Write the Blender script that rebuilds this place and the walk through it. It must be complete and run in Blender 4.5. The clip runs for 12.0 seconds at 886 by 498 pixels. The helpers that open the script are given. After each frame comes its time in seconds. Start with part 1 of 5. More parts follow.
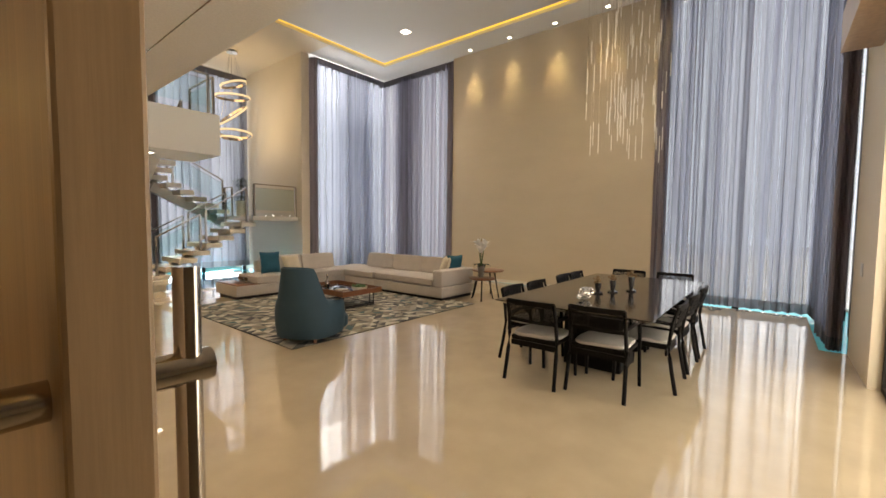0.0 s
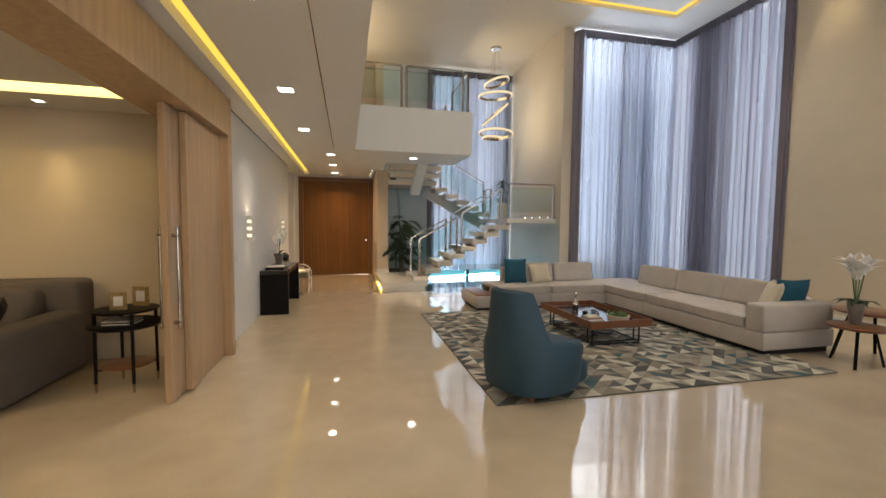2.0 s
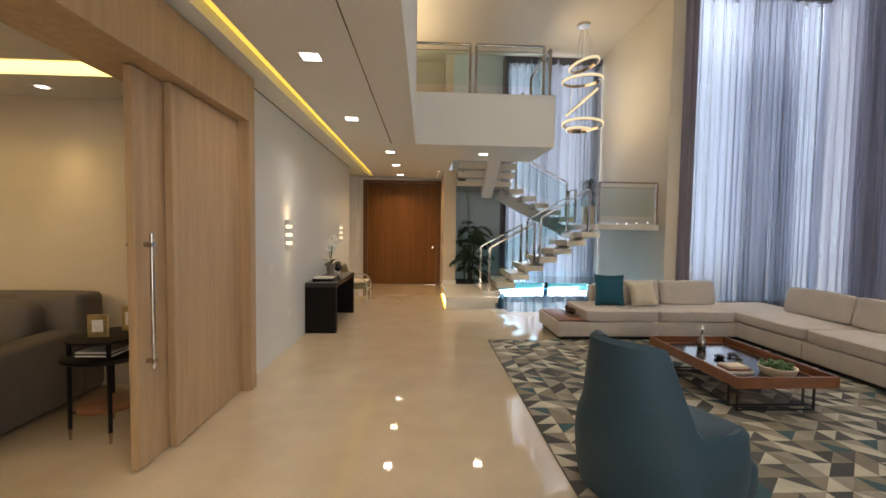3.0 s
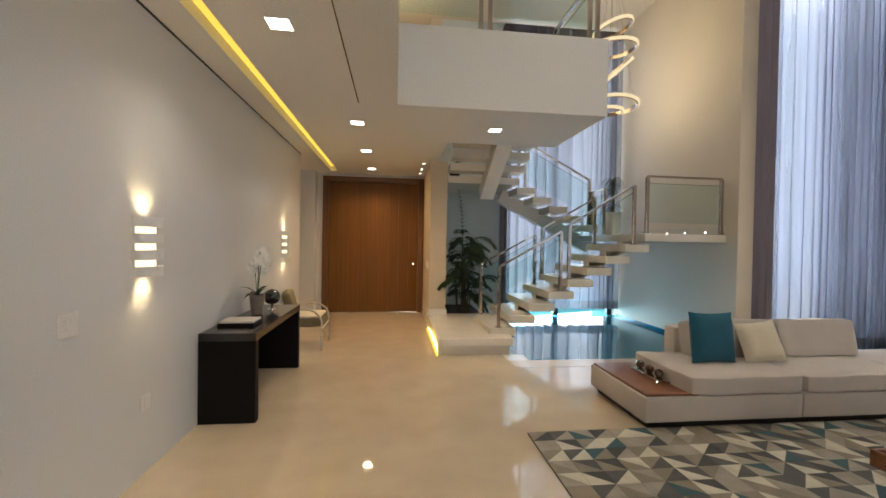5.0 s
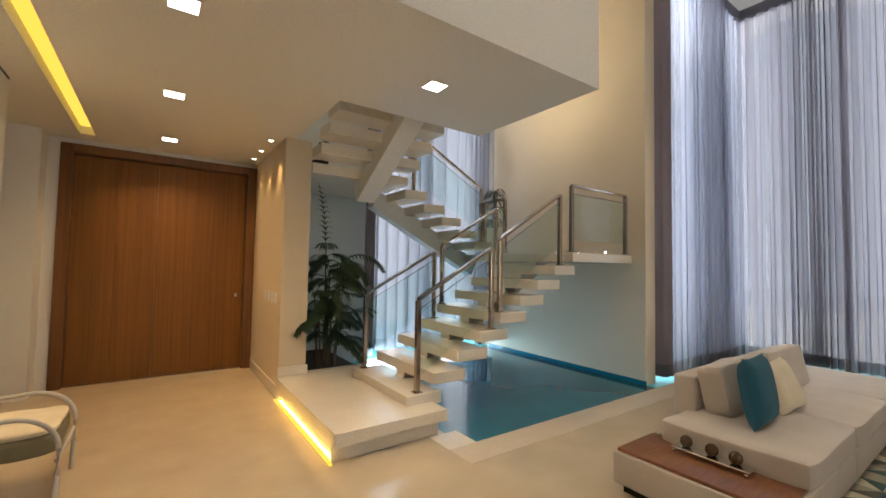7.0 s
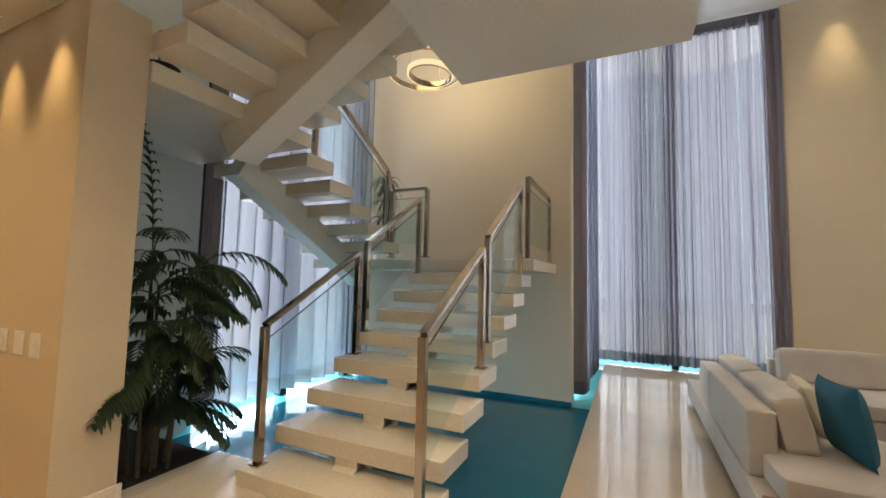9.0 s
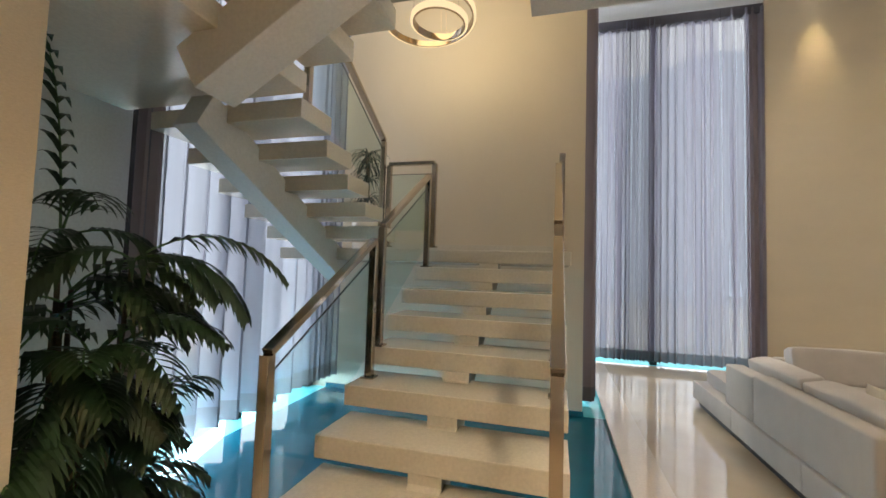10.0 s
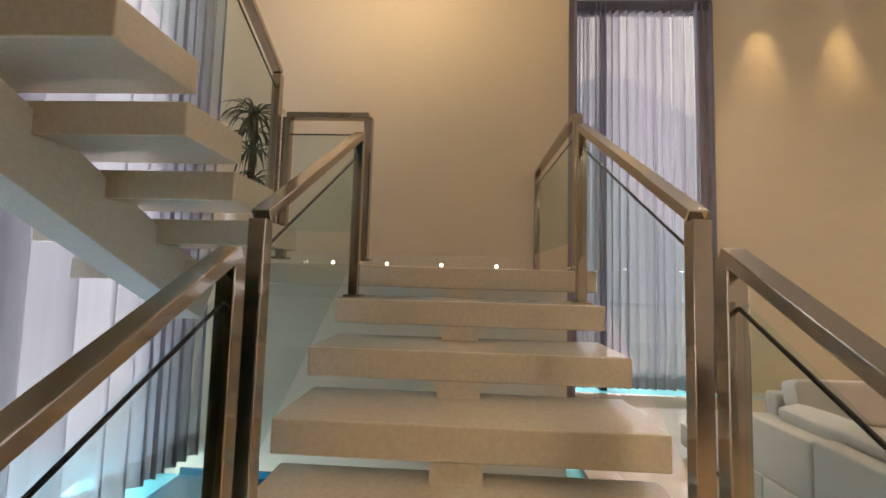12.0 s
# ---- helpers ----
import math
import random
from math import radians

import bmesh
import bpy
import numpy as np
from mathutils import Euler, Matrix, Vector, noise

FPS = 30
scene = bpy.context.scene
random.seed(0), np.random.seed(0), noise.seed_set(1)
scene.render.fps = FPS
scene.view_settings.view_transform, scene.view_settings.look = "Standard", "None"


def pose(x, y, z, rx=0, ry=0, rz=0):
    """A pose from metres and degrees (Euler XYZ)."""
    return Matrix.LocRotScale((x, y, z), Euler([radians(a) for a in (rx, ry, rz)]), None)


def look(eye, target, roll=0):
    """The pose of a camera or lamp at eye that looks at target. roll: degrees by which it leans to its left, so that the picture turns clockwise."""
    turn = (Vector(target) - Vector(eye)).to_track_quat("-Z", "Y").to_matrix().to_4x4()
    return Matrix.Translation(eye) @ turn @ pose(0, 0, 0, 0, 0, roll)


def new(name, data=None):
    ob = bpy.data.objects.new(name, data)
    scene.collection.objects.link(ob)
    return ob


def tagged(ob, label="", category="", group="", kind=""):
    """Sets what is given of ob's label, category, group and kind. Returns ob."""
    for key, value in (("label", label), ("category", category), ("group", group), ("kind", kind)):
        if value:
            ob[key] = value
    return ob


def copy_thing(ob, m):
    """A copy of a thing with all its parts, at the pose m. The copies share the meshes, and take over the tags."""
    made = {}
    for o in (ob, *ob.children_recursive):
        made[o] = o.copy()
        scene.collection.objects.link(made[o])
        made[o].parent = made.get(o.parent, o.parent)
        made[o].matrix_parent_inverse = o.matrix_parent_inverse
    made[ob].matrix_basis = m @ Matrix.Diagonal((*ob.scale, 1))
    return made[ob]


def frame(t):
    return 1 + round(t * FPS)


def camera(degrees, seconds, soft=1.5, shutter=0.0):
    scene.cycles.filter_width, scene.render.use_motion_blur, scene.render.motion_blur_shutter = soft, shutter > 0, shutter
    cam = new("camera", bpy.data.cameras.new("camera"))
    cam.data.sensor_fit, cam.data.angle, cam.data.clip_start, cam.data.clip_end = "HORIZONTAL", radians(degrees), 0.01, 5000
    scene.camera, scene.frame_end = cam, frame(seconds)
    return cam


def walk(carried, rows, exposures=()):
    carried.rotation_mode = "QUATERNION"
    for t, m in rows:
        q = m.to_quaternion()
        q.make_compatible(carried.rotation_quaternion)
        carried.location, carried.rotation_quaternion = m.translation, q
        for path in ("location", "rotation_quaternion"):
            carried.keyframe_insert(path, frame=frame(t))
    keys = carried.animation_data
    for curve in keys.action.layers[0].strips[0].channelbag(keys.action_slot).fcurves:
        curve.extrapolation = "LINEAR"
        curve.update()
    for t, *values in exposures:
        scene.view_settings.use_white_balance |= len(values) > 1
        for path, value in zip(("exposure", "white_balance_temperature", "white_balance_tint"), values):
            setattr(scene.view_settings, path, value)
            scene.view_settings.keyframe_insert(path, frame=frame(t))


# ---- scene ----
cam = camera(94.7, 12.0, soft=1.6)
PATH = [
    (0.0, 0.000, 0.000, 1.500, 86.60, -0.60, -51.00),
    (0.2, 0.095, 0.111, 1.510, 86.62, -0.70, -50.60),
    (0.5, 0.345, 0.218, 1.512, 86.64, -0.65, -47.42),
    (1.0, 0.816, 0.420, 1.482, 86.70, -0.60, -37.40),
    (1.5, 1.114, 0.788, 1.509, 86.60, -0.60, -24.70),
    (2.0, 1.368, 1.246, 1.512, 86.57, -0.55, -13.24),
    (2.5, 1.514, 1.822, 1.518, 86.80, -0.70, -5.70),
    (3.0, 1.687, 2.442, 1.518, 87.30, -0.80, -2.60),
    (5.0, 1.528, 4.902, 1.482, 89.20, -1.00, -6.70),
    (5.5, 1.374, 5.487, 1.464, 89.60, -1.00, -12.70),
    (6.0, 1.256, 6.114, 1.456, 90.50, -1.10, -20.60),
    (6.5, 1.099, 6.662, 1.438, 91.70, -1.10, -28.10),
    (7.0, 0.995, 7.242, 1.473, 92.50, -1.00, -35.00),
    (7.5, 0.944, 7.842, 1.491, 93.10, -1.00, -42.70),
    (9.5, 1.288, 10.013, 1.447, 93.76, -1.57, -70.71),
    (10.0, 1.587, 10.471, 1.486, 93.04, -1.78, -74.59),
    (10.5, 1.977, 10.718, 1.464, 93.59, -1.27, -78.31),
    (11.0, 2.362, 11.029, 1.504, 93.37, -1.60, -83.15),
    (11.5, 2.655, 11.071, 1.579, 93.75, -1.70, -86.44),
    (12.0, 2.982, 11.025, 1.612, 94.12, -1.60, -87.30),
]
EXPOSURES = [(0.0, -0.20, 7300, 12), (0.5, -0.55, 7500, 12), (1.0, -0.42, 7150, 12), (1.5, -0.25, 6350, 10), (2.0, -0.26, 6300, 10), (3.0, -0.22, 6300, 10), (5.0, -0.26, 6250, 10),
             (5.5, -0.34, 6100, 10), (6.5, -0.20, 6500, 10), (7.5, -0.18, 6800, 10), (9.5, -0.18, 6550, 8), (10.0, -0.16, 6600, 8), (10.5, 0.0, 6900, 10),
             (11.0, -0.03, 7000, 11), (11.5, -0.12, 7500, 17), (12.0, -0.16, 7700, 18)]
walk(cam, [(t, pose(*r)) for t, *r in PATH], EXPOSURES)

# ---------------------------------------------------------------- light
world = bpy.data.worlds.new("world")
scene.world = world
world.use_nodes = True
wn = world.node_tree
sky = wn.nodes.new("ShaderNodeTexSky")
sky.sky_type, sky.sun_disc = "NISHITA", False
sky.sun_elevation, sky.sun_rotation = radians(64), radians(40)
wn.links.new(sky.outputs[0], wn.nodes["Background"].inputs[0])
wn.nodes["Background"].inputs[1].default_value = 0.12
sun = new("sun", bpy.data.lights.new("sun", "SUN"))
sun.data.energy, sun.data.angle, sun.data.color = 2.5, radians(0.6), (1, 0.94, 0.84)
sun.matrix_world = look((0, 0, 0), (-0.28, -0.34, -0.90))


def area(name, eye, target, sx, sy, power, color=(1, 1, 1), spread=180):
    l = new(name, bpy.data.lights.new(name, "AREA"))
    l.data.shape, l.data.size, l.data.size_y, l.data.energy, l.data.color = "RECTANGLE", sx, sy, power, color
    l.data.spread = radians(spread)
    l.matrix_world = look(eye, target)
    return l


def spot(name, eye, target, power, color, angle=60, blend=0.8, size=0.03):
    l = new(name, bpy.data.lights.new(name, "SPOT"))
    l.data.energy, l.data.color, l.data.spot_size, l.data.spot_blend, l.data.shadow_soft_size = power, color, radians(angle), blend, size
    l.matrix_world = look(eye, target)
    return l


DAY = (0.90, 0.93, 1.0)
WARM = (1.0, 0.72, 0.36)
area("window_light_east", (9.86, 8.7, 3.2), (0, 8.7, 3.2), 3.4, 6.2, 165, DAY)
area("window_light_corner", (8.0, 10.7, 3.4), (8.0, 0, 3.2), 2.8, 5.7, 250, (0.80, 0.88, 1.0))
area("window_light_corner_sky", (8.0, 10.62, 5.55), (8.0, 0, 5.0), 2.8, 1.3, 75, (1, 0.98, 0.95))
area("window_light_dining", (9.86, 0.65, 3.2), (0, 0.65, 3.2), 3.2, 6.2, 175, DAY)
area("window_light_south", (8.2, -1.2, 3.4), (8.2, 9, 3.2), 2.4, 5.7, 120, DAY)
area("window_light_stair", (5.05, 13.85, 3.15), (5.05, 0, 3.15), 2.6, 6.2, 240, DAY)
# Added lamp low at the stair window, standing in for light off the sunlit water.
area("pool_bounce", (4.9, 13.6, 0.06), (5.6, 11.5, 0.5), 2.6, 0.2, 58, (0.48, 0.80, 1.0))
area("terrace_light", (3.6, -1.3, 1.4), (3.6, 8, 1.4), 3.4, 2.6, 195, (1, 0.92, 0.80))
for x, y in ((0.755, 4.0), (0.755, 5.85), (0.755, 7.70), (1.06, 9.87), (1.06, 11.37), (1.06, 12.93)):
    area("downlight_lamp", (x, y, 2.87), (x, y, 0), 0.13, 0.13, 18 if y > 11 else 8, (1, 0.66, 0.34) if y > 11 else (1, 0.84, 0.66), 130)
area("downlight_lamp", (2.74, 9.89, 2.87), (2.74, 9.89, 0), 0.13, 0.13, 16, (1, 0.80, 0.56), 130)
for x, y in ((7.3, 7.2), (3.6, 7.2), (7.3, 2.6), (3.6, 2.6)):
    spot("ceiling_lamp", (x, y, 6.1), (x, y, 0), 260, (1, 0.84, 0.64), 115, 1.0, 0.08)
for y in (6.5, 5.31, 4.12, 2.94, 1.75):
    spot("wall_washer", (9.06, y, 6.13), (9.22, y, 2.6), 150, (1, 0.78, 0.40), 50, 1.0)
for y in (12.22, 12.76, 13.25):
    spot("lobby_washer", (1.99, y, 2.86), (2.12, y, 1.0), 40, (1, 0.66, 0.28), 62, 1.0)
for y in (7.62, 10.8):
    for s in (-1, 1):
        spot("sconce_lamp", (0.028, y, 1.43 + s * 0.15), (0.005, y, 1.43 + s * 0.9), 10.0, WARM, 105, 1.0, 0.012)
for x in (-1.55, -3.0, -4.4):
    spot("tv_room_washer", (x, 6.12, 2.66), (x, 6.38, 1.0), 30, WARM, 55, 1.0)
# Unseen fill lamp, added only to brighten the television room.
area("tv_room_fill", (-3.2, 3.6, 2.70), (-3.2, 3.6, 0), 1.2, 1.2, 95, (1, 0.74, 0.44))
area("ring_lamp", (5.0, 11.65, 4.5), (6.36, 11.65, 5.1), 1.1, 2.0, 26, (1, 0.80, 0.48))
area("tv_room_cove_lamp", (-2.9, 5.72, 2.78), (-2.9, 6.4, 2.35), 4.6, 0.08, 22, (1.0, 0.74, 0.26))
area("upper_hall_cove_lamp", (1.0, 11.6, 5.2), (1.0, 11.6, 6.1), 1.6, 2.6, 42, (1.0, 0.80, 0.50))
area("platform_strip_lamp", (2.088, 11.04, 0.016), (2.16, 11.04, 0.30), 1.66, 0.02, 5, (1, 0.60, 0.12))

# ---------------------------------------------------------------- materials
def material(name, color, rough=0.5, metal=0.0, spec=0.5, coat=0.0, var=0.0, scale=6.0, stretch=(1, 1, 1), bump=0.0, bscale=60.0,
             color2=None, rvar=0.0, emit=None, strength=0.0, coords="Object"):
    m = bpy.data.materials.new(name)
    m.use_nodes = True
    nt = m.node_tree
    b = nt.nodes["Principled BSDF"]
    b.inputs["Base Color"].default_value = (*color, 1)
    b.inputs["Roughness"].default_value = rough
    b.inputs["Metallic"].default_value = metal
    b.inputs["Specular IOR Level"].default_value = spec
    b.inputs["Coat Weight"].default_value = coat
    b.inputs["Coat Roughness"].default_value = 0.05
    if emit:
        b.inputs["Emission Color"].default_value = (*emit, 1)
        b.inputs["Emission Strength"].default_value = strength
    if var or bump or rvar or color2:
        tc = nt.nodes.new("ShaderNodeTexCoord")
        mp = nt.nodes.new("ShaderNodeMapping")
        mp.inputs["Scale"].default_value = stretch
        nt.links.new(tc.outputs[coords], mp.inputs["Vector"])
        n1 = nt.nodes.new("ShaderNodeTexNoise")
        n1.inputs["Scale"].default_value, n1.inputs["Detail"].default_value = scale, 5
        nt.links.new(mp.outputs[0], n1.inputs["Vector"])
        n2 = nt.nodes.new("ShaderNodeTexNoise")
        n2.inputs["Scale"].default_value, n2.inputs["Detail"].default_value = bscale, 3
        nt.links.new(mp.outputs[0], n2.inputs["Vector"])
        if var or color2:
            ramp = nt.nodes.new("ShaderNodeValToRGB")
            c2 = color2 or tuple(c * (1 - var) for c in color)
            ramp.color_ramp.elements[0].position, ramp.color_ramp.elements[1].position = 0.35, 0.65
            ramp.color_ramp.elements[0].color, ramp.color_ramp.elements[1].color = (*c2, 1), (*color, 1)
            nt.links.new(n1.outputs[0], ramp.inputs[0])
            mix = nt.nodes.new("ShaderNodeMix")
            mix.data_type, mix.blend_type = "RGBA", "MULTIPLY"
            mix.inputs[0].default_value = 0.25
            nt.links.new(ramp.outputs[0], mix.inputs[6])
            nt.links.new(n2.outputs[0], mix.inputs[7])
            gain = nt.nodes.new("ShaderNodeMix")
            gain.data_type, gain.blend_type = "RGBA", "MULTIPLY"
            gain.inputs[0].default_value = 1.0
            gain.inputs[7].default_value = (1.13, 1.13, 1.13, 1)
            nt.links.new(mix.outputs[2], gain.inputs[6])
            nt.links.new(gain.outputs[2], b.inputs["Base Color"])
        if rvar:
            mr = nt.nodes.new("ShaderNodeMapRange")
            mr.inputs[3].default_value, mr.inputs[4].default_value = max(0.0, rough - rvar), rough + rvar
            nt.links.new(n1.outputs[0], mr.inputs[0])
            nt.links.new(mr.outputs[0], b.inputs["Roughness"])
        if bump:
            bp = nt.nodes.new("ShaderNodeBump")
            bp.inputs["Strength"].default_value, bp.inputs["Distance"].default_value = bump, 0.01
            nt.links.new(n2.outputs[0], bp.inputs["Height"])
            nt.links.new(bp.outputs[0], b.inputs["Normal"])
    return m


def emission(name, color, strength):
    m = bpy.data.materials.new(name)
    m.use_nodes = True
    nt = m.node_tree
    nt.nodes.remove(nt.nodes["Principled BSDF"])
    e = nt.nodes.new("ShaderNodeEmission")
    e.inputs[0].default_value, e.inputs[1].default_value = (*color, 1), strength
    nt.links.new(e.outputs[0], nt.nodes["Material Output"].inputs[0])
    return m


def sheer(name, color, clear, dens=26.0):
    m = bpy.data.materials.new(name)
    m.use_nodes = True
    nt = m.node_tree
    nt.nodes.remove(nt.nodes["Principled BSDF"])
    tr, tl, df = (nt.nodes.new(k) for k in ("ShaderNodeBsdfTransparent", "ShaderNodeBsdfTranslucent", "ShaderNodeBsdfDiffuse"))
    tl.inputs[0].default_value = (*color, 1)
    df.inputs[0].default_value = (*color, 1)
    a, b = nt.nodes.new("ShaderNodeMixShader"), nt.nodes.new("ShaderNodeMixShader")
    a.inputs[0].default_value = 0.42
    nt.links.new(tl.outputs[0], a.inputs[1])
    nt.links.new(df.outputs[0], a.inputs[2])
    tc, mp, n = nt.nodes.new("ShaderNodeTexCoord"), nt.nodes.new("ShaderNodeMapping"), nt.nodes.new("ShaderNodeTexNoise")
    mp.inputs["Scale"].default_value = (1, 1, 0.02)
    n.inputs["Scale"].default_value, n.inputs["Detail"].default_value = dens, 0.6
    nt.links.new(tc.outputs["Object"], mp.inputs[0])
    nt.links.new(mp.outputs[0], n.inputs["Vector"])
    mr = nt.nodes.new("ShaderNodeMapRange")
    mr.inputs[1].default_value, mr.inputs[2].default_value = 0.3, 0.7
    mr.inputs[3].default_value, mr.inputs[4].default_value = 1.0 - clear * 0.45, 1.0 - clear * 1.9
    nt.links.new(n.outputs[0], mr.inputs[0])
    n2, mr2, mu = nt.nodes.new("ShaderNodeTexNoise"), nt.nodes.new("ShaderNodeMapRange"), nt.nodes.new("ShaderNodeMath")
    n2.inputs["Scale"].default_value, n2.inputs["Detail"].default_value = 6.5, 2
    nt.links.new(mp.outputs[0], n2.inputs["Vector"])
    mr2.inputs[1].default_value, mr2.inputs[2].default_value = 0.42, 0.58
    mr2.inputs[3].default_value, mr2.inputs[4].default_value = -clear * 0.2, clear * 0.45
    nt.links.new(n2.outputs[0], mr2.inputs[0])
    mu.operation, mu.use_clamp = "ADD", True
    nt.links.new(mr.outputs[0], mu.inputs[0])
    nt.links.new(mr2.outputs[0], mu.inputs[1])
    nt.links.new(mu.outputs[0], b.inputs[0])
    nt.links.new(tr.outputs[0], b.inputs[1])
    nt.links.new(a.outputs[0], b.inputs[2])
    nt.links.new(b.outputs[0], nt.nodes["Material Output"].inputs[0])
    return m


def glass(name, color=(1, 1, 1), gloss=0.12):
    m = bpy.data.materials.new(name)
    m.use_nodes = True
    nt = m.node_tree
    nt.nodes.remove(nt.nodes["Principled BSDF"])
    tr, gl, mx, fr = (nt.nodes.new(k) for k in ("ShaderNodeBsdfTransparent", "ShaderNodeBsdfGlossy", "ShaderNodeMixShader", "ShaderNodeLayerWeight"))
    tr.inputs[0].default_value = (*color, 1)
    gl.inputs["Roughness"].default_value = 0.01
    fr.inputs[0].default_value = 0.035
    nt.links.new(fr.outputs[1], mx.inputs[0])
    nt.links.new(tr.outputs[0], mx.inputs[1])
    nt.links.new(gl.outputs[0], mx.inputs[2])
    nt.links.new(mx.outputs[0], nt.nodes["Material Output"].inputs[0])
    return m


M = {}
M["floor"] = material("polished_porcelain", (0.51, 0.42, 0.30), 0.03, spec=0.75, coat=0.45, var=0.06, scale=1.3, bump=0.0015, bscale=3)
M["wall"] = material("warm_wall_paint", (0.66, 0.58, 0.46), 0.6, var=0.03, scale=1.2, bump=0.05, bscale=180)
M["wallpaper"] = material("beige_wall_covering", (0.55, 0.465, 0.34), 0.6, var=0.06, scale=0.8, stretch=(1, 1, 3), bump=0.08, bscale=120)
M["white"] = material("white_ceiling_paint", (0.65, 0.645, 0.63), 0.65, var=0.02, scale=0.7)
M["whitewall"] = material("white_wall_paint", (0.595, 0.595, 0.59), 0.6, var=0.03, scale=0.9, bump=0.03, bscale=150)
M["rim"] = material("beige_rim_stone", (0.60, 0.51, 0.40), 0.12, var=0.06, scale=2.0, coat=0.3)
M["stone"] = material("cream_stone", (0.68, 0.63, 0.54), 0.18, var=0.06, scale=2.0, coat=0.2)
M["bluewall"] = material("pool_wall_paint", (0.55, 0.60, 0.60), 0.5, var=0.05, scale=1.5)
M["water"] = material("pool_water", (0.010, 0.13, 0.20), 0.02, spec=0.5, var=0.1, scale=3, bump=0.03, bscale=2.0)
# Lit copy of the pool water: the sunlight is put into this base colour.
M["cyan"] = material("pool_water_painted_sun", (0.16, 0.70, 0.82), 0.05, var=0.15, scale=4)
M["wood"] = material("oak_veneer", (0.43, 0.285, 0.158), 0.42, var=0.18, scale=5, stretch=(4, 4, 0.25), bump=0.05, bscale=40)
M["door"] = material("freijo_door_wood", (0.182, 0.076, 0.018), 0.5, spec=0.22, var=0.26, scale=5, stretch=(6, 6, 0.12), bump=0.05, bscale=30)
nt = M["door"].node_tree
oi, mr, hs = nt.nodes.new("ShaderNodeObjectInfo"), nt.nodes.new("ShaderNodeMapRange"), nt.nodes.new("ShaderNodeHueSaturation")
mr.inputs[3].default_value, mr.inputs[4].default_value = 0.88, 1.12
src = nt.nodes["Principled BSDF"].inputs["Base Color"].links[0].from_socket
nt.links.new(oi.outputs["Random"], mr.inputs[0])
nt.links.new(mr.outputs[0], hs.inputs["Value"])
nt.links.new(src, hs.inputs["Color"])
nt.links.new(hs.outputs[0], nt.nodes["Principled BSDF"].inputs["Base Color"])
M["doorframe"] = material("freijo_frame_wood", (0.15, 0.062, 0.018), 0.36, spec=0.4, var=0.3, scale=5, stretch=(6, 6, 0.12), bump=0.05, bscale=30)
M["darkwood"] = material("ebonised_wood", (0.004, 0.003, 0.003), 0.55, spec=0.14, coat=0.0, var=0.2, scale=8, stretch=(1, 6, 6))
M["tabletop"] = material("black_lacquer_glass", (0.012, 0.009, 0.008), 0.16, coat=0.25, var=0.1, scale=3)
M["walnut"] = material("reddish_walnut", (0.20, 0.075, 0.03), 0.35, var=0.3, scale=6, stretch=(1, 8, 8), coat=0.2)
M["steel"] = material("polished_steel", (0.46, 0.41, 0.36), 0.14, metal=1.0, rvar=0.05, scale=8)
M["bronze"] = material("bronze_steel", (0.42, 0.33, 0.25), 0.14, metal=1.0, rvar=0.06, scale=6)
M["chrome"] = material("bright_chrome", (0.85, 0.84, 0.82), 0.06, metal=1.0, rvar=0.03, scale=8)
M["gilt"] = material("aged_gilt", (0.42, 0.30, 0.13), 0.4, metal=0.7, var=0.3, scale=30)
M["straw"] = material("dried_flowers", (0.20, 0.12, 0.05), 0.8, var=0.4, scale=30)
M["darkcloth"] = material("dark_brown_cloth", (0.02, 0.014, 0.011), 0.9, var=0.2, scale=9, bump=0.3, bscale=350)
M["amber"] = material("amber_glass", (0.075, 0.035, 0.015), 0.12, coat=0.5, var=0.3, scale=20)
M["consolewood"] = material("dark_lacquered_wood", (0.011, 0.007, 0.006), 0.22, coat=0.25, var=0.3, scale=8, stretch=(1, 6, 6))
M["leafgrey"] = material("spiky_leaf", (0.03, 0.05, 0.035), 0.55, var=0.4, scale=14)
M["black"] = material("black_metal", (0.015, 0.014, 0.014), 0.4, metal=0.3, var=0.2, scale=20)
M["sofa"] = material("oatmeal_linen", (0.50, 0.45, 0.405), 0.9, var=0.08, scale=4, bump=0.35, bscale=420)
M["greysofa"] = material("taupe_weave", (0.115, 0.095, 0.08), 0.9, var=0.12, scale=5, bump=0.35, bscale=380)
M["teal"] = material("petrol_leather", (0.022, 0.055, 0.085), 0.62, spec=0.35, var=0.15, scale=4, bump=0.12, bscale=150)
M["tealcloth"] = material("petrol_cloth", (0.009, 0.088, 0.14), 0.85, var=0.12, scale=9, bump=0.3, bscale=350)
M["cream"] = material("cream_cloth", (0.62, 0.55, 0.42), 0.9, var=0.08, scale=9, bump=0.3, bscale=350)
M["seatpad"] = material("pale_seat_cloth", (0.46, 0.44, 0.415), 0.85, var=0.06, scale=9, bump=0.3, bscale=350)
M["olive"] = material("olive_velvet", (0.15, 0.13, 0.075), 0.8, var=0.15, scale=7, bump=0.2, bscale=300)
M["leaf"] = material("palm_leaf", (0.014, 0.043, 0.012), 0.5, var=0.45, scale=12)
M["trunk"] = material("palm_stem", (0.09, 0.07, 0.04), 0.8, var=0.4, scale=14, stretch=(1, 1, 5))
M["soil"] = material("dark_planter_soil", (0.03, 0.022, 0.016), 0.95, var=0.5, scale=30, bump=0.8, bscale=60)
M["petal"] = material("white_petal", (0.82, 0.80, 0.76), 0.5, var=0.06, scale=20)
M["stem"] = material("green_stem", (0.06, 0.13, 0.035), 0.55, var=0.3, scale=20)
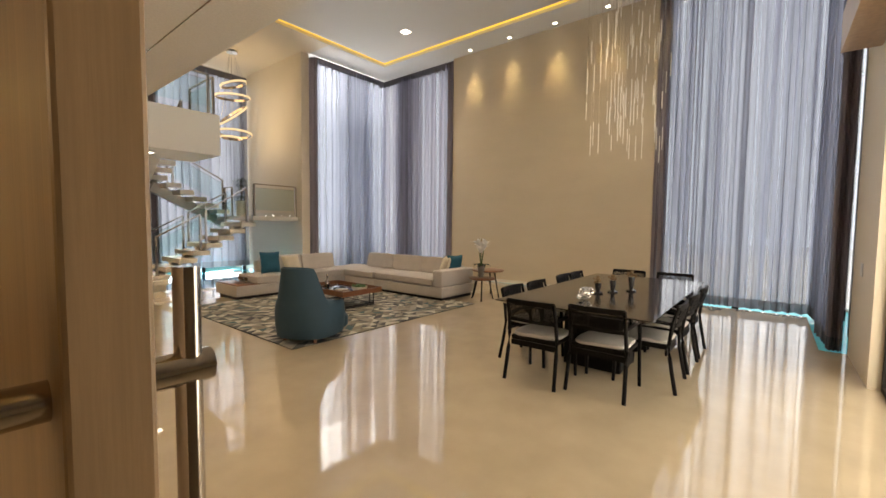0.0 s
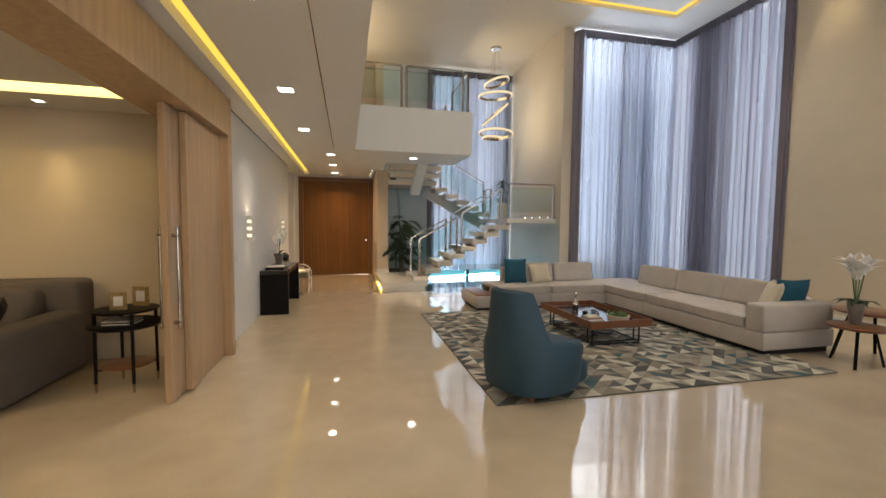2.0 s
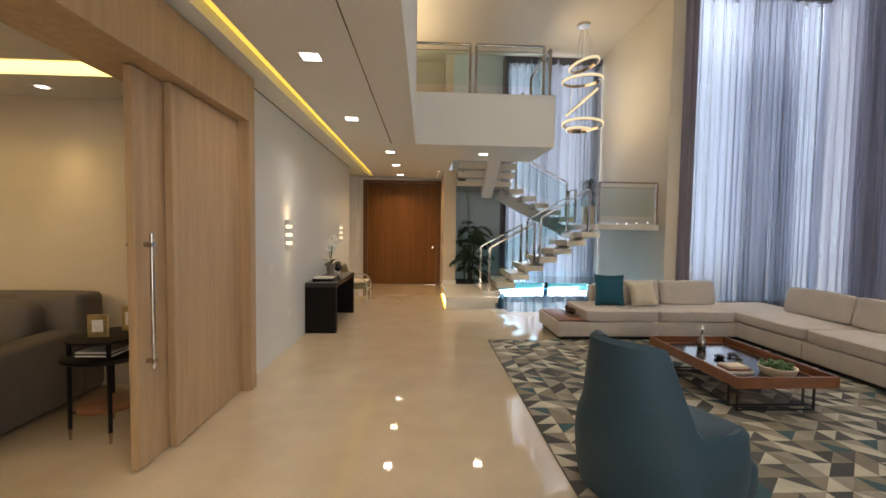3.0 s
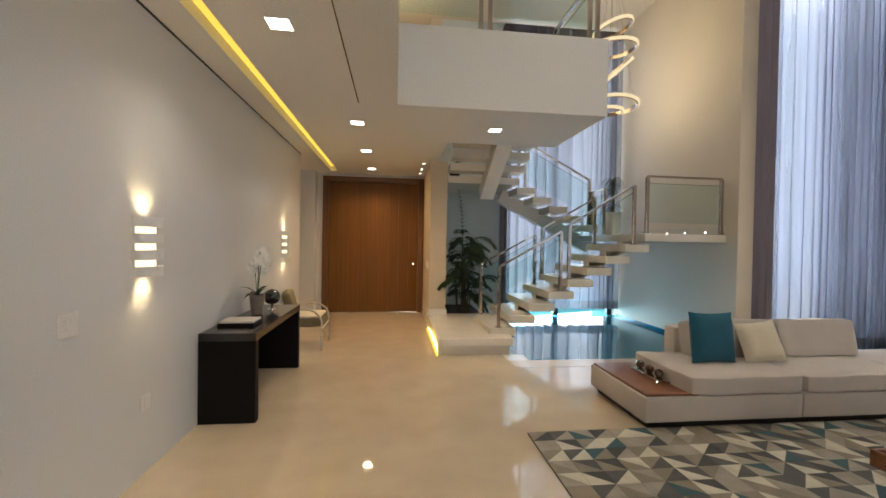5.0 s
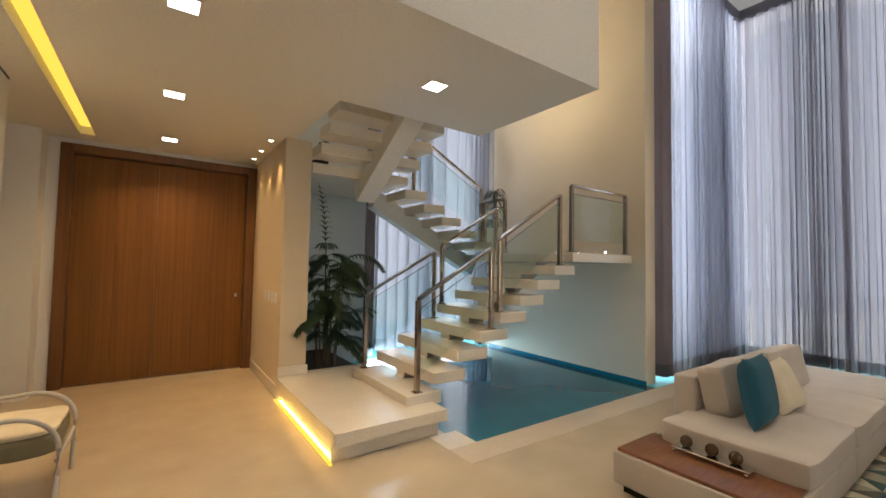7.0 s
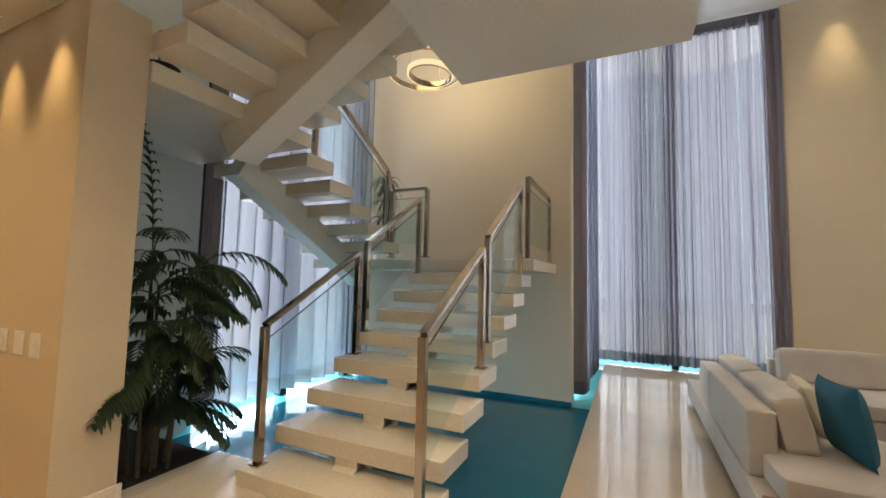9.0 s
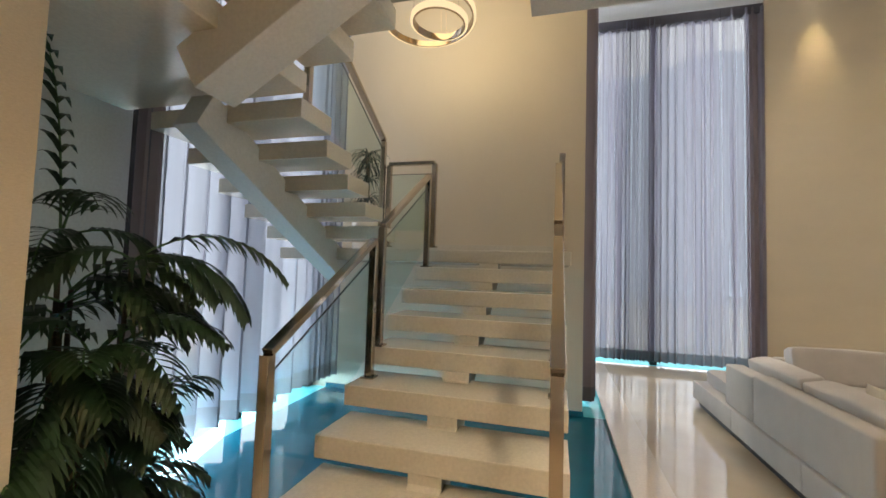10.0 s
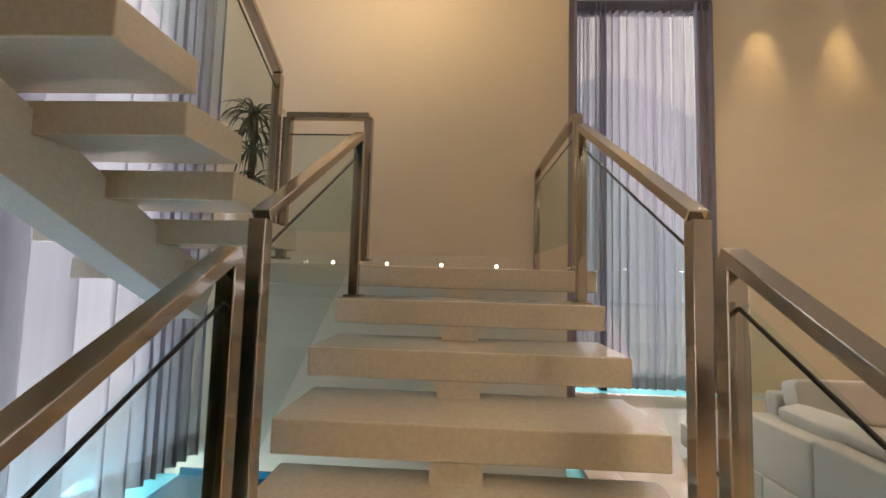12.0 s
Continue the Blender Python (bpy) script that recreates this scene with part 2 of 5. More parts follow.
M["vase"] = material("stone_vase", (0.20, 0.17, 0.15), 0.35, var=0.25, scale=10)
M["darkvase"] = material("dark_glass_vase", (0.02, 0.018, 0.018), 0.08, coat=0.6, var=0.2, scale=10)
M["paper"] = material("book_paper", (0.66, 0.62, 0.55), 0.7, var=0.1, scale=20)
M["curtain"] = sheer("sheer_curtain", (0.33, 0.345, 0.42), 0.34, 10.0)
M["curtain_grey"] = sheer("grey_sheer_curtain", (0.33, 0.32, 0.385), 0.29, 12.0)
M["curtain_plain"] = sheer("plain_sheer_curtain", (0.30, 0.31, 0.365), 0.18, 3.0)
M["gather"] = sheer("gathered_curtain", (0.30, 0.26, 0.27), 0.02)
M["hem"] = sheer("curtain_hem", (0.20, 0.19, 0.21), 0.02)
M["glass"] = glass("clear_glass", (0.97, 0.985, 0.985))
M["railglass"] = glass("tinted_rail_glass", (0.90, 0.965, 0.96))
M["cove"] = emission("cove_strip", (1.0, 0.63, 0.09), 1.5)
M["downlight"] = emission("downlight_lens", (1.0, 0.92, 0.78), 12.0)
M["ring"] = emission("chandelier_light", (1.0, 0.80, 0.48), 1.15)
M["skycard"] = emission("bright_sky", (0.93, 0.95, 1.0), 1.2)
# Haze and daylight on the far slope are put into this emission.
M["hills"] = emission("slope_haze_glow", (0.76, 0.85, 1.0), 0.92)


# ---------------------------------------------------------------- makers
def link(name, bm, mat, parent=None, label="", smooth=False, kind="", category="", group=""):
    me = bpy.data.meshes.new(name)
    bm.to_mesh(me)
    bm.free()
    me.materials.append(M[mat] if isinstance(mat, str) else mat)
    if smooth:
        for p in me.polygons:
            p.use_smooth = True
        me.set_sharp_from_angle(angle=radians(38))
    ob = new(name, me)
    if parent:
        ob.parent = parent
    return tagged(ob, label, category, group, kind)


def part(name, bm, mat, parent, label="", smooth=False):
    return link(name, bm, mat, parent, label, smooth)


def thing(name, loc, label, category, group="", rz=0.0):
    ob = new(name)
    ob.matrix_world = pose(*loc, 0, 0, rz)
    return tagged(ob, label, category, group)


def add_box(bm, lo, hi, bevel=0.0, seg=2, rot=None):
    c = [(a + b) / 2 for a, b in zip(lo, hi)]
    s = [abs(b - a) for a, b in zip(lo, hi)]
    m = Matrix.Translation(c) @ (rot or Matrix.Identity(4)) @ Matrix.Diagonal((*s, 1))
    r = bmesh.ops.create_cube(bm, size=1, matrix=m)
    if bevel:
        es = {e for v in r["verts"] for e in v.link_edges}
        bmesh.ops.bevel(bm, geom=list(es), offset=bevel, segments=seg, profile=0.5, affect="EDGES")
    return bm


def box(lo, hi, bevel=0.0, seg=2):
    return add_box(bmesh.new(), lo, hi, bevel, seg)


def add_bar(bm, a, b, w, h, bevel=0.0, up=(0, 0, 1)):
    """A square bar from a to b, w wide and h deep."""
    a, b = Vector(a), Vector(b)
    d = b - a
    z = d.normalized()
    x = Vector(up).cross(z)
    if x.length < 1e-3:
        x = Vector((1, 0, 0))
    x.normalize()
    y = z.cross(x)
    m = Matrix((x, y, z)).transposed().to_4x4()
    m.translation = (a + b) / 2
    r = bmesh.ops.create_cube(bm, size=1, matrix=m @ Matrix.Diagonal((w, h, d.length, 1)))
    if bevel:
        es = {e for v in r["verts"] for e in v.link_edges}
        bmesh.ops.bevel(bm, geom=list(es), offset=bevel, segments=2, profile=0.5, affect="EDGES")
    return bm


def add_cone(bm, a, b, r1, r2, seg=12, caps=True):
    a, b = Vector(a), Vector(b)
    d = b - a
    m = d.to_track_quat("Z", "Y").to_matrix().to_4x4()
    m.translation = (a + b) / 2
    bmesh.ops.create_cone(bm, cap_ends=caps, segments=seg, radius1=r1, radius2=r2, depth=d.length, matrix=m)
    return bm


def add_lathe(bm, profile, seg=20, center=(0, 0, 0)):
    rings = []
    for r, z in profile:
        rings.append([bm.verts.new((center[0] + r * math.cos(2 * math.pi * i / seg), center[1] + r * math.sin(2 * math.pi * i / seg), center[2] + z)) for i in range(seg)])
    for a, b in zip(rings, rings[1:]):
        for i in range(seg):
            bm.faces.new((a[i], a[(i + 1) % seg], b[(i + 1) % seg], b[i]))
    bm.faces.new(rings[0][::-1])
    bm.faces.new(rings[-1])
    return bm


def add_tube(bm, pts, r, seg=8, closed=False, taper=1.0):
    pts = [Vector(p) for p in pts]
    rings = []
    n = len(pts)
    for i, p in enumerate(pts):
        d = (pts[(i + 1) % n] - pts[i - 1]) if closed else (pts[min(i + 1, n - 1)] - pts[max(i - 1, 0)])
        q = d.to_track_quat("Z", "Y")
        rr = r * (1 + (taper - 1) * i / max(1, n - 1))
        rings.append([bm.verts.new(p + q @ Vector((rr * math.cos(2 * math.pi * k / seg), rr * math.sin(2 * math.pi * k / seg), 0))) for k in range(seg)])
    pairs = list(zip(rings, rings[1:])) + ([(rings[-1], rings[0])] if closed else [])
    for a, b in pairs:
        for k in range(seg):
            bm.faces.new((a[k], a[(k + 1) % seg], b[(k + 1) % seg], b[k]))
    if not closed:
        bm.faces.new(rings[0][::-1])
        bm.faces.new(rings[-1])
    return bm


def add_prism(bm, outline, z0, z1):
    lo = [bm.verts.new((x, y, z0)) for x, y in outline]
    hi = [bm.verts.new((x, y, z1)) for x, y in outline]
    n = len(outline)
    for i in range(n):
        bm.faces.new((lo[i], lo[(i + 1) % n], hi[(i + 1) % n], hi[i]))
    bm.faces.new(lo[::-1])
    bm.faces.new(hi)
    bmesh.ops.recalc_face_normals(bm, faces=bm.faces)
    return bm


def cushion(size, puff=0.5, seed=0, n=10, power=6.0):
    """A soft box cushion, swollen in its middle, centred on x and y with its base at z 0."""
    bm = bmesh.new()
    rnd = random.Random(seed)
    bmesh.ops.create_cube(bm, size=2)
    bmesh.ops.subdivide_edges(bm, edges=bm.edges[:], cuts=n, use_grid_fill=True)
    sx, sy, sz = (s / 2 for s in size)
    ox, oy = rnd.random() * 9, rnd.random() * 9
    for v in bm.verts:
        x, y, z = v.co
        k = power
        l = (abs(x) ** k + abs(y) ** k + abs(z) ** k) ** (1 / k)
        x, y, z = x / l, y / l, z / l
        swell = 1 + puff * 0.25 * (1 - x * x) * (1 - y * y) - puff * 0.12
        w = noise.noise(Vector((x * 1.7 + ox, y * 1.7 + oy, z))) * 0.012
        v.co = (x * sx, y * sy, (z * swell + 1) * sz + w)
    return bm


def wall(name, lo, hi, mat="wall", label=""):
    return link(name, box(lo, hi), mat, label=label, kind="structure")

# ---------------------------------------------------------------- structure
H1, H2 = 2.9, 6.15
EAST, NORTH = 9.3, 10.1
link("floor_south", box((-6.0, -6.0, -0.3), (6.8, -0.5, 0.0)), "floor", label="polished cream porcelain floor", kind="structure")
link("floor", box((-6.0, -0.5, -0.3), (9.22, 9.94, 0.0)), "floor", label="polished cream porcelain floor", kind="structure")
link("floor_lobby", box((-1.2, 9.94, -0.3), (3.14, 14.6, 0.0)), "floor", label="polished cream porcelain floor", kind="structure")
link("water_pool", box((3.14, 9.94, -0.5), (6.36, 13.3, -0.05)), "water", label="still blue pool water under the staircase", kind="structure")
link("pool_rim", box((2.98, 9.66, -0.02), (9.22, 9.942, 0.003), 0.001), "rim", label="pale stone rim along the water", kind="structure")
# Channels look sunlit through their cyan colour, not through the sun lamp.
link("water_channel_north", box((6.36, 9.94, -0.5), (10.6, 11.2, -0.05)), "cyan", label="water outside the windows, its sunlight put into the bright cyan", kind="structure")
link("water_channel_east", box((6.8, -2.45, -0.5), (10.6, -0.5, -0.05)), "cyan", label="water outside the windows, its sunlight put into the bright cyan", kind="structure")
link("water_channel_side", box((9.22, -0.5, -0.5), (10.6, 9.94, -0.05)), "cyan", label="water outside the windows, its sunlight put into the bright cyan", kind="structure")
link("water_channel_stair", box((3.14, 13.3, -0.5), (6.6, 15.0, -0.05)), "cyan", label="water outside the windows, its sunlight put into the bright cyan", kind="structure")
wall("wall_west", (-0.33, 6.361, 0), (-0.02, 11.8, H1), "whitewall", "smooth white painted wall")
wall("wall_west_pier", (-0.6, 13.3, 0), (-0.08, 13.75, H1), "whitewall", "white painted pier beside the entrance door")
# No recess is cut here; a solid black strip gives the gap's shade.
link("ceiling_shadow_gap", box((-0.02, 6.361, 2.888), (-0.013, 11.8, 2.901)), "black", label="thin black strip put in for the shade between wall and ceiling", kind="structure")
wall("wall_recess", (-0.85, 11.6, 0), (-0.6, 13.75, H1), "whitewall", "white painted recess wall")
wall("wall_recess_side", (-0.6, 11.6, 0), (-0.33, 11.8, H1), "whitewall", "white painted recess wall")
wall("wall_entrance", (-0.85, 13.8, 0), (2.6, 14.05, H1), "whitewall", "white painted wall round the entrance door")
wall("wall_entrance_side", (-0.08, 13.62, 0), (0.03, 13.8, H1), "whitewall", "white painted strip beside the entrance door")
wall("wall_entrance_head", (0.03, 13.62, 2.842), (2.128, 13.8, H1), "whitewall", "white painted strip above the entrance door")
wall("wall_lobby", (2.13, 11.97, 0), (2.42, 13.8, H1), "wallpaper", "warm lit beige lobby wall")
wall("wall_stair_back", (2.42, 13.4, -0.5), (3.75, 13.65, H2), "bluewall", "pale blue grey wall behind the palm")
wall("wall_stair_east", (6.36, 10.17, -0.5), (6.6, 13.7, H2), "wall", "tall smooth beige wall beside the landing")
wall("wall_stair_head", (3.75, 13.4, 6.06), (6.36, 13.65, H2), "wall", "wall above the stair window")
wall("wall_east", (EAST, 1.97, 0), (9.6, 7.2, H2), "wallpaper", "tall beige wall washed by ceiling spotlights")
wall("wall_south", (5.45, -1.0, 0), (6.78, -0.75, H2), "wall", "beige wall beside the terrace door")
wall("wall_south_head", (1.33, -1.0, 2.75), (5.45, -0.75, H2), "wall", "beige wall above the terrace door")
wall("wall_upper_west", (1.366, -4.0, H1), (1.53, 9.15, H2), "white", "white wall of the upper floor")
wall("wall_upper_back", (-0.6, 14.0, 3.74), (2.42, 14.2, H2), "wallpaper", "beige wall of the upper hall")
wall("wall_upper_side", (-0.8, 9.3, 3.74), (-0.6, 14.2, H2), "wallpaper", "beige wall of the upper hall")
wall("wall_upper_stair", (2.2, 13.4, 3.74), (2.42, 14.2, H2), "wallpaper", "beige wall of the upper hall")
wall("wall_back", (-6.0, -6.2, 0), (6.8, -6.0, H1), "wall", "beige wall behind")
wall("wall_back_side", (-6.2, -6.0, 0), (-6.0, 6.6, H1), "wall", "beige wall behind")
wall("wall_back_east", (6.6, -6.0, 0), (6.8, -1.0, H1), "wall", "beige wall behind")
wall("wall_tv_room", (-6.0, 6.4, 0), (-0.33, 6.6, H1), "wallpaper", "warm beige wall of the television room")

wall("garden_wall_north", (3.0, 15.0, -0.5), (11.4, 15.2, 0.3), "stone", "pale garden wall beyond the water")
wall("garden_wall_north_near", (6.6, 11.2, -0.5), (10.6, 11.35, 0.02), "stone", "pale low kerb beyond the water")
wall("garden_wall_east", (10.6, -2.6, -0.5), (10.75, 11.35, 0.02), "stone", "pale low kerb beyond the water")
wall("garden_wall_south", (6.8, -2.6, -0.5), (10.6, -2.45, 0.02), "stone", "pale low kerb beyond the water")
link("ground", box((-60, -60, -0.8), (60, 60, -0.52)), "stone", label="paved ground outside", kind="structure")
bm = bmesh.new()
for lo, hi in (((-6.2, -6.2, H1), (0.225, 9.15, H1 + 0.25)), ((0.365, -6.2, H1), (1.366, 9.15, H1 + 0.25)), ((0.225, 13.3, H1), (0.365, 14.5, H1 + 0.25)),
               ((0.225, -6.2, H1), (0.365, -1.0, H1 + 0.25)), ((1.366, -6.2, H1), (6.8, -1.0, H1 + 0.25)), ((-0.85, 9.15, H1), (0.225, 14.5, H1 + 0.25)),
               ((0.365, 9.15, H1), (2.24, 14.5, H1 + 0.25)), ((2.24, 9.15, H1), (3.81, 10.62, H1 + 0.25)), ((0.18, -1.0, H1 + 0.12), (0.38, 13.3, H1 + 0.25))):
    add_box(bm, lo, hi)
link("ceiling_low", bm, "white", label="smooth white plaster ceiling", kind="structure")
link("cove_light", box((0.230, -1.0, H1 + 0.09), (0.360, 13.3, H1 + 0.1)), "cove", label="glowing yellow cove strip in the ceiling", category="cove light")
bm = bmesh.new()
add_box(bm, (-0.85, 9.15, H1 + 0.25), (2.24, 14.5, 3.74))
add_box(bm, (2.24, 9.15, H1 + 0.25), (3.81, 10.62, 3.74))
link("upper_floor_slab", bm, "white", label="white balcony slab of the upper floor", kind="structure")
bm = bmesh.new()
for lo, hi in (((6.6, 9.2, H2), (9.72, 10.46, H2 + 0.3)), ((8.52, -1.2, H2), (9.72, 9.2, H2 + 0.3)), ((1.33, -1.2, H2), (2.3, 9.2, H2 + 0.3)),
               ((2.3, -1.2, H2), (8.52, -0.1, H2 + 0.3)), ((2.55, 0.15, H2), (8.31, 8.99, H2 + 0.15)), ((2.3, -0.1, H2 + 0.15), (8.52, 9.2, H2 + 0.3))):
    add_box(bm, lo, hi)
link("ceiling_stair", box((-0.85, 9.2, H2), (6.6, 14.2, H2 + 0.3)), "wall", label="beige painted ceiling over the stairs", kind="structure")
link("ceiling_high", bm, "white", label="high white ceiling with a cove slot", kind="structure")
bm = bmesh.new()
for lo, hi in (((2.3, 9.0, H2 + 0.07), (8.52, 9.19, H2 + 0.08)), ((8.32, -0.1, H2 + 0.07), (8.51, 9.0, H2 + 0.08)), ((2.31, -0.1, H2 + 0.07), (2.54, 9.0, H2 + 0.08))):
    add_box(bm, lo, hi)
link("cove_light_high", bm, "cove", label="thin glowing yellow cove line round the ceiling tray", category="cove light")

bm = bmesh.new()
bmesh.ops.create_cone(bm, cap_ends=False, segments=64, radius1=58, radius2=58, depth=62, matrix=Matrix.Translation((2, 4, 30.4)))
link("backdrop", bm, "skycard", label="plain hazy bright sky in the distance", kind="structure")


# Wavy ring that glows by itself in place of a daylit, hazy slope.
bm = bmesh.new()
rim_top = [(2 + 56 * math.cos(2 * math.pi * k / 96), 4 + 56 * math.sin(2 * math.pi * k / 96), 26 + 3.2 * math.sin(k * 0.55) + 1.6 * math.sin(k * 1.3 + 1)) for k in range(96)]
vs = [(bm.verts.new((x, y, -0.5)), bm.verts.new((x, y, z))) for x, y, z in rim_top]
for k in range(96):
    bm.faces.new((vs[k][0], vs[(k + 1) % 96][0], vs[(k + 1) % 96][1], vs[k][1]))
link("backdrop", bm, "hills", label="plain bluish slope in the distance, hazy daylight put into its glow", kind="structure")


# ---------------------------------------------------------------- curtains and windows
def curtain(p0, p1, z0, z1, label, seed, period=0.135, amp=0.064, cloth="curtain"):
    rnd = random.Random(seed)
    a, b = Vector((*p0, 0)), Vector((*p1, 0))
    L = (b - a).length
    d = (b - a).normalized()
    nrm = Vector((-d.y, d.x, 0))
    pts, s, ph = [], 0.0, rnd.random() * 6
    step = 0.017
    n = int(L / step)
    w = period
    for i in range(n + 1):
        s = i * L / n
        w = period * (1 + 0.45 * math.sin(s * 2.3 + seed) + 0.25 * math.sin(s * 5.1))
        ph += step / w * 2 * math.pi
        k = amp * (1 + 0.4 * math.sin(s * 3.7 + seed * 2))
        pts.append(a + d * (s + 0.018 * math.sin(2 * ph)) + nrm * (k * math.tanh(1.8 * math.sin(ph)) + 0.010 * math.sin(ph * 2.7)))
    def sheet(za, zb, rows):
        bm = bmesh.new()
        prev = None
        for r in range(rows + 1):
            z = za + (zb - za) * r / rows
            g = 1 + 0.25 * (1 - (z - z0) / (z1 - z0))
            row = []
            for i, p in enumerate(pts):
                base = a + d * (i * L / n)
                row.append(bm.verts.new((*(base + (p - base) * g).xy, z)))
            if prev:
                for i in range(n):
                    bm.faces.new((prev[i], prev[i + 1], row[i + 1], row[i]))
            prev = row
        return bm
    t = thing("curtain", ((p0[0] + p1[0]) / 2, (p0[1] + p1[1]) / 2, z0), label, "curtain", "sheer curtains")
    inv = t.matrix_world.inverted()
    hem = 0.17
    for nm, bm, mt in (("cloth", sheet(z0 + hem, z1, 3), cloth), ("hem", sheet(z0, z0 + hem, 1), "hem")):
        bmesh.ops.transform(bm, matrix=inv, verts=bm.verts)
        part(nm, bm, mt, t, "doubled darker hem" if nm == "hem" else "", smooth=True)
    bm = bmesh.new()
    add_bar(bm, (a.x, a.y, z1 - 0.03), (b.x, b.y, z1 - 0.03), 0.10, 0.16)
    bmesh.ops.transform(bm, matrix=inv, verts=bm.verts)
    part("pelmet_band", bm, "hem", t)
    return t


SHEER = "tall sheer grey pleated curtain hanging before a bright window"
curtain((6.72, 10.10), (9.38, 10.10), 0.05, 6.05, SHEER, 1)
curtain((9.34, 10.12), (9.34, 7.22), 0.05, 6.05, SHEER, 2, cloth="curtain_grey")
curtain((9.34, 1.95), (9.34, -0.62), 0.02, 6.1, SHEER, 3)
curtain((9.38, -0.62), (6.85, -0.62), 0.03, 6.1, SHEER, 4)
curtain((3.72, 13.24), (6.32, 13.24), 0.13, 6.0, SHEER, 5, 0.19, 0.075, "curtain_plain")


def window(name, p0, p1, z1, bars):
    """Floor to ceiling glazing from p0 to p1, with dark posts."""
    w = tagged(new(name), "tall fixed window with slim dark frame", "window", "", "structure")
    a, b = Vector((*p0, 0)), Vector((*p1, 0))
    for i in range(bars + 1):
        p = a.lerp(b, i / bars)
        part("window_post", add_box(bmesh.new(), (p.x - 0.055, p.y - 0.055, -0.05), (p.x + 0.055, p.y + 0.055, z1), 0.004), "black", w)
    for z in (z1 - 0.03,):
        part("window_rail", add_bar(bmesh.new(), (a.x, a.y, z), (b.x, b.y, z), 0.05, 0.05), "black", w)
    for i in range(bars):
        p, q = a.lerp(b, i / bars), a.lerp(b, (i + 1) / bars)
        g = part("pane", add_bar(bmesh.new(), (p.x, p.y, 3.0), (q.x, q.y, 3.0), 0.012, 2 * z1 - 6.1), "glass", w)
        g.visible_shadow = False
    return w


window("window_1", (6.66, 10.4), (9.6, 10.4), 6.1, 2)
window("window_2", (9.6, 10.4), (9.6, 7.2), 6.1, 2)
window("window_3", (9.6, 1.97), (9.6, -0.95), 6.1, 2)
window("window_4", (9.6, -0.95), (6.78, -0.95), 6.1, 2)
window("window_5", (3.81, 13.55), (6.30, 13.55), 6.1, 2)

# ---------------------------------------------------------------- entrance
d = tagged(new("door_1"), "tall vertical grained brown wood entrance door, closed", "door", "", "structure")
for lo, hi in (((0.03, 13.58, 0), (0.145, 13.8, 2.84)), ((2.01, 13.58, 0), (2.128, 13.8, 2.84)), ((0.145, 13.58, 2.74), (2.01, 13.8, 2.84))):
    part("door_frame", box(lo, hi, 0.005), "doorframe", d)
W = 1.865 / 9
for i in range(9):
    part("door_plank", box((0.145 + i * W + 0.0006, 13.70, 0.012), (0.145 + (i + 1) * W - 0.0006, 13.75, 2.735), 0.001, 1), "door", d)
part("threshold", box((0.145, 13.64, 0.0), (2.01, 13.69, 0.012)), "steel", d)
part("door_handle", box((1.90, 13.63, 1.0), (1.94, 13.70, 1.06), 0.01), "chrome", d)

# ---------------------------------------------------------------- staircase
RISE, GO = 0.170, 0.279
plat = tagged(new("stair_platform"), "low cream stone platform at the foot of the stairs", "platform")
part("plinth", box((2.11, 10.25, 0), (3.08, 11.96, 0.135)), "stone", plat)
part("slab", box((2.108, 10.17, 0.135), (3.12, 11.965, 0.235), 0.004), "stone", plat)
part("slab", box((2.43, 11.966, 0.135), (3.12, 12.1, 0.235), 0.004), "stone", plat)
part("slab", box((2.43, 12.1, 0.0), (3.13, 13.39, 0.2), 0.006), "soil", plat, "dark planting bed")
link("platform_strip_light", box((2.085, 10.20, 0.0005), (2.106, 11.95, 0.012)), "cove", label="glowing yellow light strip along the foot of the platform", category="strip light")
link("pool_rim", box((2.98, 9.942, -0.3), (3.26, 10.23, 0.003)), "stone", label="cream stone pool rim", kind="structure")

stairs = tagged(new("staircase"), "cream stone floating staircase with a white central beam", "staircase")
for i in range(8):
    x = 2.845 + GO * i
    z = 0.322 + RISE * i
    part("tread", box((x, 10.4, z - 0.11), (x + 0.37, 11.6, z), 0.006), "stone", stairs)
part("landing_slab", box((5.07, 10.35, 1.56), (6.34, 13.12, 1.67), 0.006), "stone", stairs)
for i in range(5):
    x = 5.20 - 0.30 * i
    z = 1.86 + 0.159 * i
    part("tread", box((x - 0.34, 11.95, z - 0.12), (x, 13.12, z), 0.006), "stone", stairs)
part("landing_slab", box((2.425, 11.95, 2.54), (3.70, 13.39, 2.66), 0.006), "stone", stairs)
for i in range(5):
    y = 11.64 - 0.26 * i
    z = 2.82 + 0.16 * i
    part("tread", box((2.42, y, z - 0.12), (3.70, y + 0.33, z), 0.006), "stone", stairs)


def beam(bm, a, b, w, h):
    return add_bar(bm, a, b, w, h, 0.004)


part("beam", beam(bmesh.new(), (2.90, 11.03, 0.13), (5.25, 11.03, 1.53), 0.16, 0.13), "stone", stairs)
for i in range(8):
    x, z = 2.845 + GO * (i + 1), 0.322 + RISE * i
    part("riser_block", box((x + 0.004, 10.95, z), (x + 0.20, 11.11, z + RISE - 0.11)), "stone", stairs)
part("beam", beam(bmesh.new(), (5.30, 12.58, 1.455), (3.50, 12.58, 2.41), 0.18, 0.25), "white", stairs)
part("beam", beam(bmesh.new(), (3.14, 12.12, 2.38), (3.14, 10.64, 3.28), 0.24, 0.24), "white", stairs)


